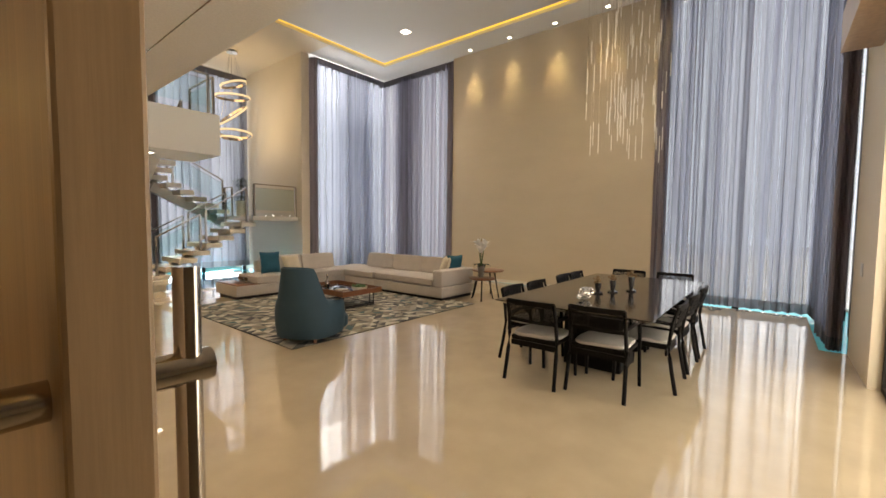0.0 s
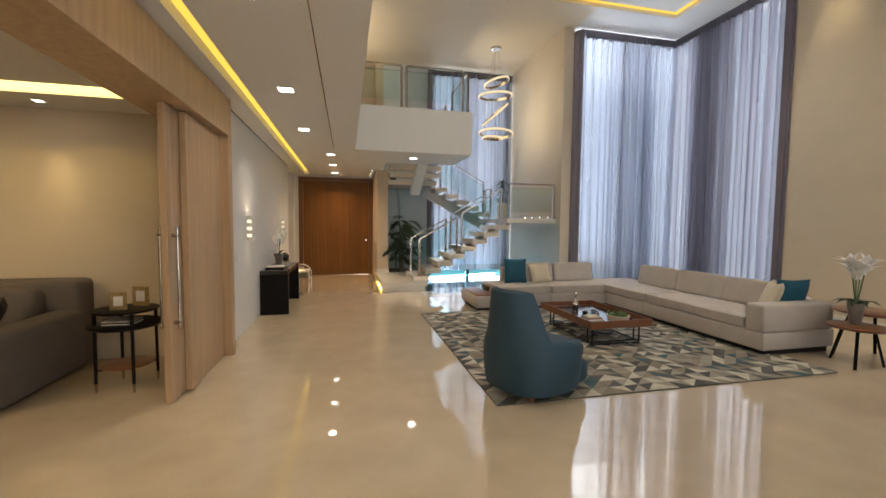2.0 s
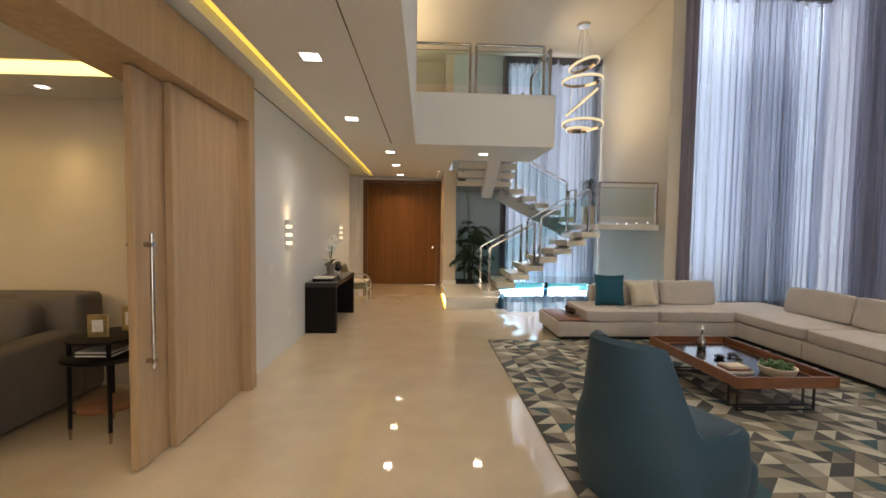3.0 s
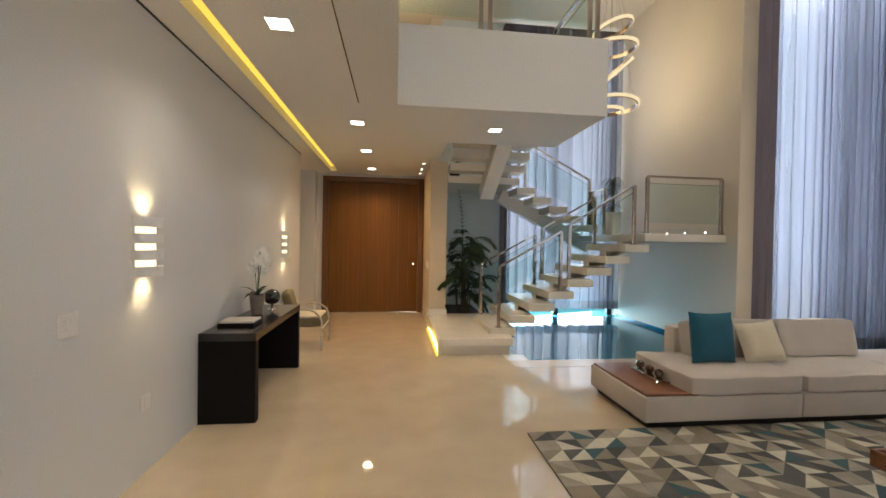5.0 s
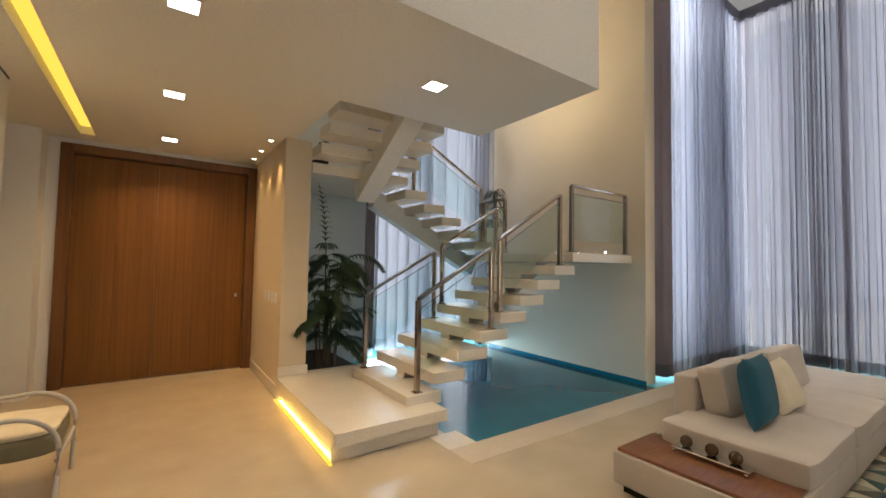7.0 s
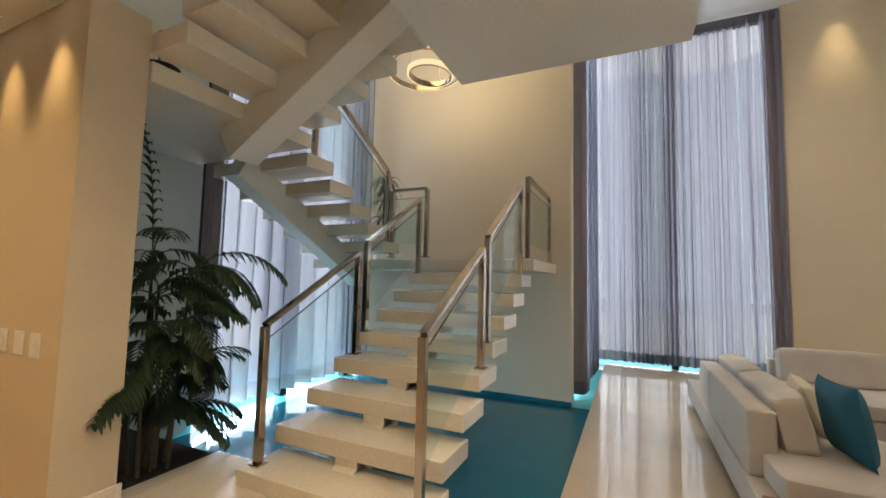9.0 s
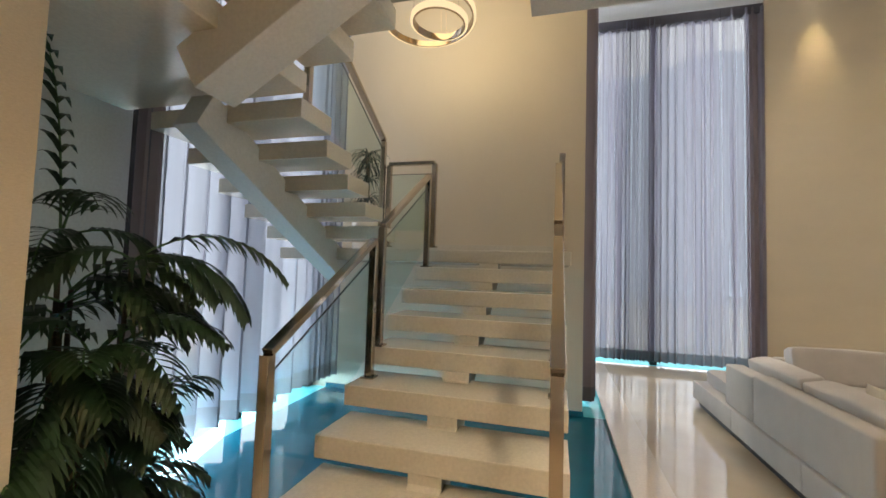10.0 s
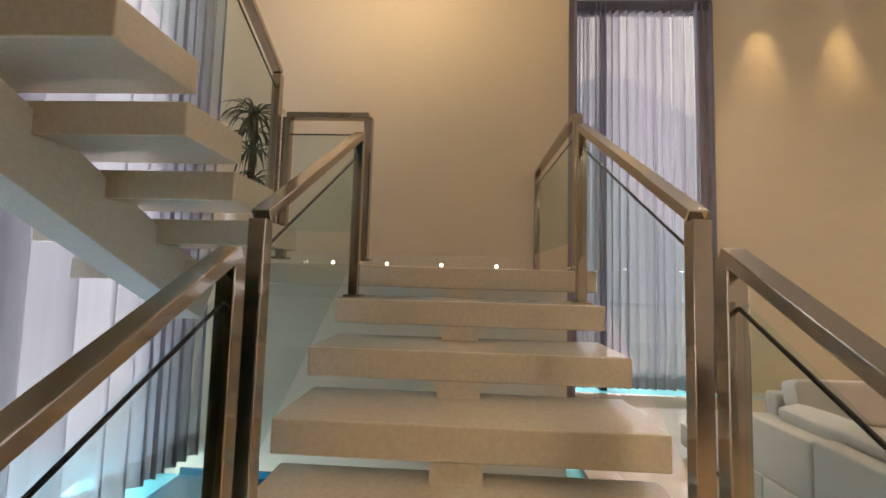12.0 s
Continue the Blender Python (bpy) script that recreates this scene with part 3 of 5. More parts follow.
def rail(name, pts, base, mat="steel"):
    """A glass panel between two posts, with a bar on top."""
    r = tagged(new(name), "polished steel stair railing with clear glass panel", "railing", "stair railings")
    (ax, ay, az), (bx, by, bz) = pts
    bases = base if isinstance(base, tuple) else (base, base)
    base = min(bases)
    for (x, y, z), drop in zip(pts, bases):
        part("post", box((x - 0.022, y - 0.022, z - drop), (x + 0.022, y + 0.022, z - 0.01), 0.003), mat, r)
        part("foot_plate", box((x - 0.04, y - 0.04, z - drop), (x + 0.04, y + 0.04, z - drop + 0.012), 0.002), mat, r)
    part("handrail", add_bar(bmesh.new(), (ax, ay, az), (bx, by, bz), 0.05, 0.03, 0.003), mat, r)
    bm = bmesh.new()
    v = []
    s = 0.04
    for dy in (-0.005, 0.005):
        if abs(bx - ax) > abs(by - ay):
            v.append([bm.verts.new(p) for p in ((ax + s, ay + dy, az - base + 0.15), (bx - s, by + dy, bz - base + 0.15), (bx - s, by + dy, bz - 0.1), (ax + s, ay + dy, az - 0.1))])
        else:
            q = s if by > ay else -s
            v.append([bm.verts.new(p) for p in ((ax + dy, ay + q, az - base + 0.15), (bx + dy, by - q, bz - base + 0.15), (bx + dy, by - q, bz - 0.1), (ax + dy, ay + q, az - 0.1))])
    bm.faces.new(v[0]), bm.faces.new(v[1][::-1])
    for i in range(4):
        bm.faces.new((v[0][i], v[1][i], v[1][(i + 1) % 4], v[0][(i + 1) % 4]))
    part("glass_panel", bm, "railglass", r).visible_shadow = False
    bm = bmesh.new()
    add_bar(bm, (ax, ay, az - 0.1), (bx, by, bz - 0.1), 0.006, 0.006)
    part("glass_seal", bm, "black", r)
    return r


rail("stair_railing", ((2.98, 10.46, 1.17), (3.87, 10.46, 1.68)), 0.848)
rail("stair_railing", ((3.99, 10.46, 1.78), (4.96, 10.46, 2.37)), (0.778, 0.858))
rail("stair_railing", ((2.95, 11.54, 1.15), (3.87, 11.54, 1.66)), 0.828)
rail("stair_railing", ((3.99, 11.54, 1.76), (4.91, 11.54, 2.30)), (0.758, 0.788))
rail("landing_railing", ((5.14, 10.43, 2.50), (6.31, 10.43, 2.50)), 0.82)
rail("landing_railing", ((5.08, 11.54, 2.46), (5.08, 11.98, 2.46)), 0.77)
rail("stair_railing", ((5.04, 12.03, 2.68), (3.83, 12.03, 3.32)), 0.82)
rail("stair_railing", ((3.64, 11.80, 3.66), (3.64, 10.76, 4.30)), 0.84)
rail("balcony_railing", ((1.40, 9.22, 4.54), (2.40, 9.22, 4.54)), 0.80)
rail("balcony_railing", ((2.50, 9.22, 4.54), (3.62, 9.22, 4.54)), 0.80)
rail("balcony_railing", ((3.75, 9.30, 4.54), (3.75, 10.55, 4.54)), 0.80)

# ---------------------------------------------------------------- sliding wooden doors
p = tagged(new("door_portal"), "wide oak veneered door portal with a deep head", "door frame", "", "structure")
part("jamb", box((-0.33, 6.24, 0), (0.10, 6.36, 2.88), 0.003), "wood", p)
part("head", box((-0.33, -1.0, 2.47), (0.10, 6.24, 2.88), 0.003), "wood", p)
part("head_top", box((-0.33, -1.0, 2.88), (-0.08, 6.36, 2.9), 0.003), "whitewall", p)


def slide(y0, y1, x, label, half=0.025):
    s = thing("sliding_door", (x, (y0 + y1) / 2, 0), label, "sliding door", "oak sliding doors")
    h = (y1 - y0) / 2
    part("panel", box((-half, -h, 0.01), (half, h, 2.46), 0.003), "wood", s)
    return s


def pull(parent, y, side, out=0.066, r=0.012):
    hd = part("handle", add_cone(bmesh.new(), (side * out, y, 0.62), (side * out, y, 1.47), r, r, 16), "steel", parent, "long round steel pull handle", True)
    for z in (0.67, 1.40):
        part("handle_mount", add_cone(bmesh.new(), (side * 0.02, y, z), (side * (out + 0.014), y, z), r * 1.35, r * 1.35, 16), "steel", hd, smooth=True)


slide(5.25, 6.235, -0.014, "oak veneered sliding door leaf, pushed open")
s = slide(4.965, 6.1, -0.068, "oak veneered sliding door leaf with a long steel pull")
pull(s, -0.48, 1)
pull(s, -0.48, -1)
s = slide(0.268, 1.418, 0.055, "oak veneered sliding door leaf at the near end of the opening", 0.02)
pull(s, -0.533, 1, 0.050, 0.0085)
pull(s, -0.533, -1, 0.050, 0.0085)


# ---------------------------------------------------------------- lights that are seen
def downlight(x, y, z, s, label="small square recessed ceiling light, lit"):
    d = thing("ceiling_light", (x, y, z), label, "ceiling light", "recessed ceiling lights")
    bm = bmesh.new()
    for lo, hi in (((-s, -s, -0.006), (s, -s + 0.012, 0.0)), ((-s, s - 0.012, -0.006), (s, s, 0.0)), ((-s, -s + 0.012, -0.006), (-s + 0.012, s - 0.012, 0.0)), ((s - 0.012, -s + 0.012, -0.006), (s, s - 0.012, 0.0))):
        add_box(bm, lo, hi)
    part("frame", bm, "white", d)
    part("diffuser", box((-s + 0.012, -s + 0.012, -0.004), (s - 0.012, s - 0.012, -0.001)), "downlight", d)
    return d


first = downlight(0.755, 7.70, H1, 0.085)
for x, y in ((0.755, 4.0), (0.755, 5.85), (1.06, 9.87), (1.06, 11.37), (1.06, 12.93), (2.74, 9.89)):
    copy_thing(first, pose(x, y, H1))
first = downlight(2.02, 12.22, H1, 0.035, "tiny recessed spotlight beside the lobby wall, lit")
for y in (12.76, 13.25):
    copy_thing(first, pose(2.02, y, H1))
first = downlight(9.1, 6.5, H2, 0.055, "small recessed spotlight washing the tall wall")
for y in (5.31, 4.12, 2.94, 1.75):
    copy_thing(first, pose(9.1, y, H2))
first = downlight(7.3, 7.14, H2 , 0.11, "four lamp recessed ceiling light in the high ceiling, lit")
for x, y in ((3.6, 7.14), (7.3, 2.6), (3.6, 2.6)):
    copy_thing(first, pose(x, y, H2))
d = thing("ceiling_vent", (5.6, 5.2, H2), "dark square ceiling grille", "vent")
part("frame", box((-0.16, -0.16, -0.012), (0.16, 0.16, 0.0), 0.002), "bronze", d)
for i in range(5):
    part("slat", box((-0.14, -0.12 + i * 0.05, -0.02), (0.14, -0.10 + i * 0.05, -0.012)), "black", d)

# Thin raised strip; its dark colour stands for the shade inside a groove.
link("ceiling_groove", box((1.132, -1.0, 2.8975), (1.141, 9.15, 2.901)), "bronze", label="thin strip put in for the shade of a groove in the low ceiling", kind="structure")

# landing marker lights and skirting
for y in (10.75, 11.2, 11.65, 12.1):
    s = thing("step_light", (6.33, y, 1.72), "tiny lit marker light at the foot of the landing wall", "step light", "landing marker lights")
    part("body", add_cone(bmesh.new(), (0.0, 0, 0), (0.025, 0, 0), 0.016, 0.016, 12), "steel", s)
    part("lens", add_cone(bmesh.new(), (-0.004, 0, 0), (0.0, 0, 0), 0.012, 0.012, 12), "downlight", s)
link("skirting_landing", box((6.345, 10.4, 1.67), (6.36, 13.1, 1.80), 0.002), "stone", label="cream skirting above the landing", kind="structure")
link("skirting_east", box((9.28, 1.97, 0.0), (9.30, 7.2, 0.08), 0.002), "stone", label="pale skirting along the tall wall", kind="structure")
link("skirting_lobby", box((2.115, 11.97, 0.0), (2.13, 13.575, 0.13), 0.002), "stone", label="pale lobby skirting", kind="structure")
link("skirting_pillar", box((2.115, 11.955, 0.237), (2.44, 11.97, 0.34), 0.002), "stone", label="pale skirting of the pillar", kind="structure")
link("skirting_pool", box((6.343, 10.16, -0.05), (6.36, 13.3, 0.005), 0.002), "water", label="dark blue pool edging", kind="structure")


def sconce(y):
    s = thing("wall_sconce", (-0.02, y, 1.43), "white plaster wall sconce with curved louvres, glowing", "wall lamp", "wall sconces")
    part("back_plate", box((0.0, -0.10, -0.17), (0.012, 0.10, 0.17), 0.002), "white", s)
    part("light_core", box((0.012, -0.09, -0.16), (0.03, 0.09, 0.16)), "sconce_glow", s)
    for i in range(4):
        z = -0.15 + i * 0.1
        bm = bmesh.new()
        n = 9
        vs = []
        for k in range(n + 1):
            a = -math.pi / 2 + math.pi * k / n
            c, r = math.cos(a), math.sin(a)
            vs.append([bm.verts.new((0.012 + 0.085 * c * q, 0.135 * r * q + 0.0, z + zz)) for q, zz in ((1, -0.03), (1, 0.03), (0.88, 0.03), (0.88, -0.03))])
        for p, q in zip(vs, vs[1:]):
            for k in range(4):
                bm.faces.new((p[k], q[k], q[(k + 1) % 4], p[(k + 1) % 4]))
        bm.faces.new(vs[0]), bm.faces.new(vs[-1][::-1])
        bmesh.ops.recalc_face_normals(bm, faces=bm.faces)
        part("louvre", bm, "white", s, smooth=True)
    return s


M["sconce_glow"] = emission("sconce_glow", (1.0, 0.80, 0.50), 2.3)
sconce(7.62), sconce(10.8)


def plate(name, lo, hi, label):
    s = tagged(new(name), label, "wall switch")
    part("cover", box(lo, hi, 0.004), "white", s)
    c = [(a + b) / 2 for a, b in zip(lo, hi)]
    if hi[0] - lo[0] < 0.02:
        part("rocker", box((lo[0] - 0.003, c[1] - 0.018, c[2] - 0.03), (hi[0] + 0.003, c[1] + 0.018, c[2] + 0.03), 0.002), "white", s)
    else:
        part("rocker", box((c[0] - 0.018, lo[1] - 0.003, c[2] - 0.03), (c[0] + 0.018, hi[1] + 0.003, c[2] + 0.03), 0.002), "white", s)


plate("light_switch", (-0.02, 6.98, 1.0), (-0.012, 7.10, 1.12), "white wall switch plate")
plate("wall_socket", (-0.02, 7.60, 0.40), (-0.012, 7.70, 0.50), "white plastic wall socket plate")
for y in (12.2, 12.37, 12.55, 12.72):
    plate("light_switch", (2.122, y - 0.05, 1.02), (2.13, y + 0.05, 1.14), "white switch plate in a row on the lobby wall")
plate("light_switch", (6.1, -0.75, 1.0), (6.22, -0.742, 1.14), "pale switch plate beside the terrace door")


def chandelier_rings():
    c = thing("ring_chandelier", (5.2, 11.65, H2), "hanging chandelier of tilted glowing rings", "chandelier")
    part("canopy", add_lathe(bmesh.new(), [(0.03, -0.05), (0.14, -0.05), (0.15, 0.0)], 24), "steel", c, smooth=True)
    for cx, cy, z, r, tx, ty in ((0.05, 0.05, -0.87, 0.33, -6, -16), (0.02, 0.05, -1.22, 0.43, 2, -3), (0.0, 0.0, -1.72, 0.42, 0, -42), (0.05, 0.05, -2.2, 0.44, -3, 3), (-0.1, -0.1, -2.36, 0.25, 2, 2)):
        m = pose(cx, cy, z, tx, ty)
        bm = bmesh.new()
        bm2 = bmesh.new()
        n = 44
        for b, ra, rb, za, zb in ((bm, r - 0.005, r + 0.018, -0.022, 0.028), (bm2, r - 0.019, r - 0.006, -0.03, 0.034)):
            vs = [[b.verts.new(m @ Vector((q * math.cos(2 * math.pi * k / n), q * math.sin(2 * math.pi * k / n), zz))) for q, zz in ((ra, za), (rb, za), (rb, zb), (ra, zb))] for k in range(n)]
            for k in range(n):
                p, q = vs[k], vs[(k + 1) % n]
                for j in range(4):
                    b.faces.new((p[j], q[j], q[(j + 1) % 4], p[(j + 1) % 4]))
            bmesh.ops.recalc_face_normals(b, faces=b.faces)
        part("ring", bm, "ring", c, "glowing crystal ring", smooth=True)
        part("ring_frame", bm2, "bronze", c, smooth=True)
        for k in range(3):
            a = 2 * math.pi * k / 3
            p = m @ Vector((r * math.cos(a), r * math.sin(a), 0.03))
            part("wire", add_cone(bmesh.new(), p, (0.05 * math.cos(a), 0.05 * math.sin(a), -0.05), 0.0018, 0.0018, 5), "steel", c)


chandelier_rings()


def rod_chandelier():
    c = thing("rod_chandelier", (5.3, 1.45, H2), "hanging chandelier of many thin clear glass rods on wires", "chandelier")
    part("ceiling_plate", box((-0.9, -0.35, -0.04), (0.9, 0.35, 0.0), 0.006), "steel", c)
    rnd = random.Random(11)
    wires = bmesh.new()
    for i in range(150):
        x, y = rnd.uniform(-0.85, 0.85), rnd.uniform(-0.32, 0.32)
        z = -rnd.uniform(0.5, 3.55)
        L = rnd.uniform(0.18, 0.34)
        part("glass_rod", add_cone(bmesh.new(), (x, y, z), (x, y, z - L), 0.0055, 0.0055, 8), "crystal", c, smooth=True)
        add_cone(wires, (x, y, z), (x, y, -0.04), 0.0008, 0.0008, 4, False)
    tagged(part("hanging_wire", wires, "steel", c), kind="stuff")


M["crystal"] = material("lit_glass_rod", (0.92, 0.88, 0.80), 0.1, spec=1.0, coat=0.5, var=0.1, scale=20)
rod_chandelier()

# ---------------------------------------------------------------- south side
d = tagged(new("door_2"), "black framed sliding glass terrace door", "door", "", "structure")
for x in (1.40, 2.75, 4.1, 5.42):
    part("frame_post", box((x - 0.03, -0.92, 0.0), (x + 0.03, -0.84, 2.75), 0.003), "black", d)
for z in (0.02, 2.72):
    part("frame_rail", box((1.43, -0.92, z - 0.02), (5.39, -0.84, z + 0.03), 0.003), "black", d)
for x in (1.43, 2.78, 4.13):
    part("pane", box((x, -0.885, 0.05), (x + 1.29, -0.875, 2.7)), "glass", d).visible_shadow = False
link("door_lintel", box((4.4, -0.75, 3.3), (5.9, -0.45, 3.7), 0.004), "wood", label="oak veneered lintel over the terrace door", kind="structure")
def curtain_edge(outline, z0, z1, label):
    """The gathered end of a curtain, with its hem."""
    x, y = outline[0]
    t = thing("curtain_edge", (x, y, z0), label, "curtain", "gathered curtain edges")
    o = [(a - x, c - y) for a, c in outline]
    part("cloth", add_prism(bmesh.new(), o, 0.16, z1 - z0), "gather", t, smooth=True)
    part("hem", add_prism(bmesh.new(), o, 0.0, 0.159), "hem", t, smooth=True)


curtain_edge([(6.80 + 0.05 * math.sin(k * 1.9), -0.70 + k * 0.012) for k in range(12)] + [(6.92 + 0.05 * math.sin(k * 1.7), -0.56 - k * 0.012) for k in range(12)], 0.02, 6.05, "gathered brown grey curtain edge hanging beside the wall")
curtain_edge([(6.605, 10.06), (6.66, 10.02), (6.71, 10.05), (6.77, 10.02), (6.80, 10.08), (6.76, 10.16), (6.70, 10.30), (6.605, 10.30)], 0.05, 6.05, "gathered grey curtain edge beside the tall beige wall")
curtain_edge([(9.28, 7.21), (9.33, 7.30), (9.27, 7.38), (9.38, 7.44), (9.44, 7.36), (9.44, 7.21)], 0.08, 6.05, "gathered grey curtain edge at the tall wall")
curtain_edge([(3.70, 13.20), (3.77, 13.16), (3.84, 13.21), (3.86, 13.28), (3.70, 13.285)], 0.05, 6.0, "gathered grey curtain edge beside the palm")
curtain_edge([(9.28, 1.96), (9.33, 1.87), (9.27, 1.79), (9.38, 1.73), (9.44, 1.81), (9.44, 1.96)], 0.08, 6.1, "gathered grey curtain edge at the tall wall")

# ---------------------------------------------------------------- rug
def rug():
    r = thing("rug", (0, 0, 0), "large rug of triangle patches in grey, cream and teal", "rug")
    part("backing", box((2.58, 4.37, 0.0), (6.36, 7.98, 0.010), 0.003), "rug_b", r)
    mats = ["rug_a", "rug_b", "rug_c", "rug_d", "rug_e", "rug_f"]
    rnd = random.Random(4)
    bm = bmesh.new()
    cx, cy = 0.1644, 0.1443
    nx, ny = 23, 25
    for i in range(nx):
        for j in range(ny):
            x0, y0 = 2.58 + i * cx, 4.372 + j * cy
            x1, y1 = min(x0 + cx, 6.358), y0 + cy - 0.002
            a, b, c, d = (x0 + 0.002, y0), (x1, y0), (x1, y1), (x0 + 0.002, y1)
            tris = ((a, b, c), (a, c, d)) if rnd.random() < 0.5 else ((a, b, d), (b, c, d))
            swap = rnd.random() < 0.4
            for q0, t in enumerate(tris):
                z = 0.0135 + rnd.random() * 0.0012
                lo = [bm.verts.new((*p, 0.0095)) for p in t]
                hi = [bm.verts.new((*p, z)) for p in t]
                k = rnd.choice((0, 0, 4, 4, 2) if (q0 == 0) != swap else (1, 1, 1, 3, 5, 5, 2, 2, 0))
                for f in (hi, *[(lo[q], lo[(q + 1) % 3], hi[(q + 1) % 3], hi[q]) for q in range(3)]):
                    bm.faces.new(f).material_index = k
    me = bpy.data.meshes.new("patchwork")
    bm.to_mesh(me)
    bm.free()
    for m in mats:
        me.materials.append(M[m])
    ob = new("patchwork", me)
    ob.parent = r
    tagged(ob, kind="stuff")


for k, col in (("rug_a", (0.29, 0.265, 0.215)), ("rug_b", (0.075, 0.078, 0.072)), ("rug_c", (0.22, 0.19, 0.14)), ("rug_d", (0.03, 0.085, 0.10)), ("rug_e", (0.52, 0.48, 0.38)), ("rug_f", (0.045, 0.045, 0.045))):
    M[k] = material("cowhide_" + k[-1], col, 0.8, var=0.22, scale=7, bump=0.3, bscale=260)
rug()

# ---------------------------------------------------------------- sofa
def soft(name, parent, x0, y0, z0, sx, sy, sz, mat, seed, tilt=(0, 0, 0), puff=0.5, label="", n=9, power=6.0):
    bm = cushion((sx, sy, sz), puff, seed, n, power)
    m = pose(x0, y0, z0, *tilt)
    bmesh.ops.transform(bm, matrix=m, verts=bm.verts)
    return part(name, bm, mat, parent, label, smooth=True)


s = thing("sectional_sofa", (3.58, 8.08, 0.0), "large oatmeal linen corner sofa with loose back cushions", "sofa")


def sbox(name, lo, hi, bev, mat="sofa", label=""):
    o = (3.58, 8.08, 0.0)
    return part(name, box([a - b for a, b in zip(lo, o)], [a - b for a, b in zip(hi, o)], bev, 3), mat, s, label, smooth=True)


def scush(name, x, y, z, sx, sy, sz, seed, tilt=(0, 0, 0), puff=0.5, mat="sofa"):
    return soft(name, s, x - 3.58, y - 8.08, z, sx, sy, sz, mat, seed, tilt, puff, power=15.0, n=12)


sbox("plinth", (3.60, 7.985, 0.0), (7.1, 8.82, 0.065), 0.0, "black")
sbox("plinth", (6.15, 5.0, 0.0), (7.15, 7.98, 0.065), 0.0, "black")
sbox("platform", (3.54, 7.94, 0.065), (4.96, 8.86, 0.27), 0.012)
sbox("platform", (4.965, 7.94, 0.065), (6.10, 8.86, 0.27), 0.012)
sbox("platform", (6.105, 6.96, 0.065), (7.2, 8.86, 0.27), 0.012)
sbox("platform", (6.105, 4.96, 0.065), (7.2, 6.955, 0.27), 0.012)
sbox("side_shelf", (3.56, 7.96, 0.27), (4.02, 8.84, 0.292), 0.004, "walnut", "reddish wooden shelf at the end of the sofa")
scush("seat_cushion", 4.455, 8.345, 0.27, 1.05, 0.83, 0.165, 1, puff=0.3)
scush("seat_cushion", 5.54, 8.33, 0.27, 1.10, 0.80, 0.155, 2, puff=0.3)
scush("seat_cushion", 6.64, 7.86, 0.27, 1.06, 1.78, 0.155, 3, puff=0.3)
scush("seat_cushion", 6.60, 6.08, 0.27, 0.98, 1.76, 0.155, 4, puff=0.3)
sbox("back_frame", (4.32, 8.68, 0.27), (5.70, 8.84, 0.68), 0.02)
sbox("back_frame", (5.71, 8.68, 0.27), (6.28, 8.84, 0.66), 0.02)
sbox("back_frame", (7.06, 5.22, 0.27), (7.2, 8.05, 0.62), 0.02)
sbox("armrest", (6.11, 4.97, 0.27), (7.2, 5.21, 0.60), 0.03)
scush("back_cushion", 4.82, 8.54, 0.41, 0.92, 0.19, 0.37, 5, (-12, 0, 0), 0.3)
scush("back_cushion", 5.74, 8.54, 0.41, 0.86, 0.19, 0.37, 6, (-12, 0, 0), 0.3)
for k, y in enumerate((7.55, 6.62, 5.72)):
    scush("back_cushion", 6.90, y, 0.41, 0.92, 0.19, 0.37, 7 + k, (-12, 0, -90), 0.3)


def pillow(loc, tilt, mat, label, seed, size=0.44):
    p = thing("throw_pillow", loc, label, "pillow")
    bm = bmesh.new()
    n = 12
    rnd = random.Random(seed)
    top, bot = [], []
    for side, rows in ((1, top), (-1, bot)):
        for i in range(n + 1):
            for j in range(n + 1):
                u, v = 2 * i / n - 1, 2 * j / n - 1
                pin = 1 - 0.07 * (1 - abs(u) ** 2) * abs(v) ** 3 * 1.0 - 0.0
                pin2 = 1 - 0.07 * (1 - abs(v) ** 2) * abs(u) ** 3
                h = 0.072 * ((1 - u ** 4) * (1 - v ** 4)) ** 0.6
                h += 0.006 * noise.noise(Vector((u * 2 + seed, v * 2, side)))* (1 - abs(u)) 
                rows.append(bm.verts.new((u * size / 2 * pin2, side * max(h, 0.0) + side * 0.003, (v * pin + 1) * size / 2)))
    for rows, flip in ((top, False), (bot, True)):
        for i in range(n):
            for j in range(n):
                q = (rows[i * (n + 1) + j], rows[(i + 1) * (n + 1) + j], rows[(i + 1) * (n + 1) + j + 1], rows[i * (n + 1) + j + 1])
                bm.faces.new(q[::-1] if flip else q)
    bmesh.ops.remove_doubles(bm, verts=bm.verts, dist=0.008)
    bmesh.ops.recalc_face_normals(bm, faces=bm.faces)
    part("cover", bm, mat, p, smooth=True)
    p.matrix_world = pose(*loc, *tilt)
    return p


pillow((4.43, 8.29, 0.435), (-9, 1, 3), "tealcloth", "petrol blue throw pillow leaning on the sofa back", 1, 0.46)
pillow((4.95, 8.27, 0.435), (-22, -6, -6), "cream", "cream throw pillow leaning on the sofa back", 2, 0.38)
pillow((6.66, 5.42, 0.43), (-20, 0, -130), "cream", "cream throw pillow at the sofa arm", 3, 0.42)
pillow((6.86, 5.30, 0.44), (-14, 0, 170), "tealcloth", "petrol blue throw pillow at the sofa arm", 4, 0.44)

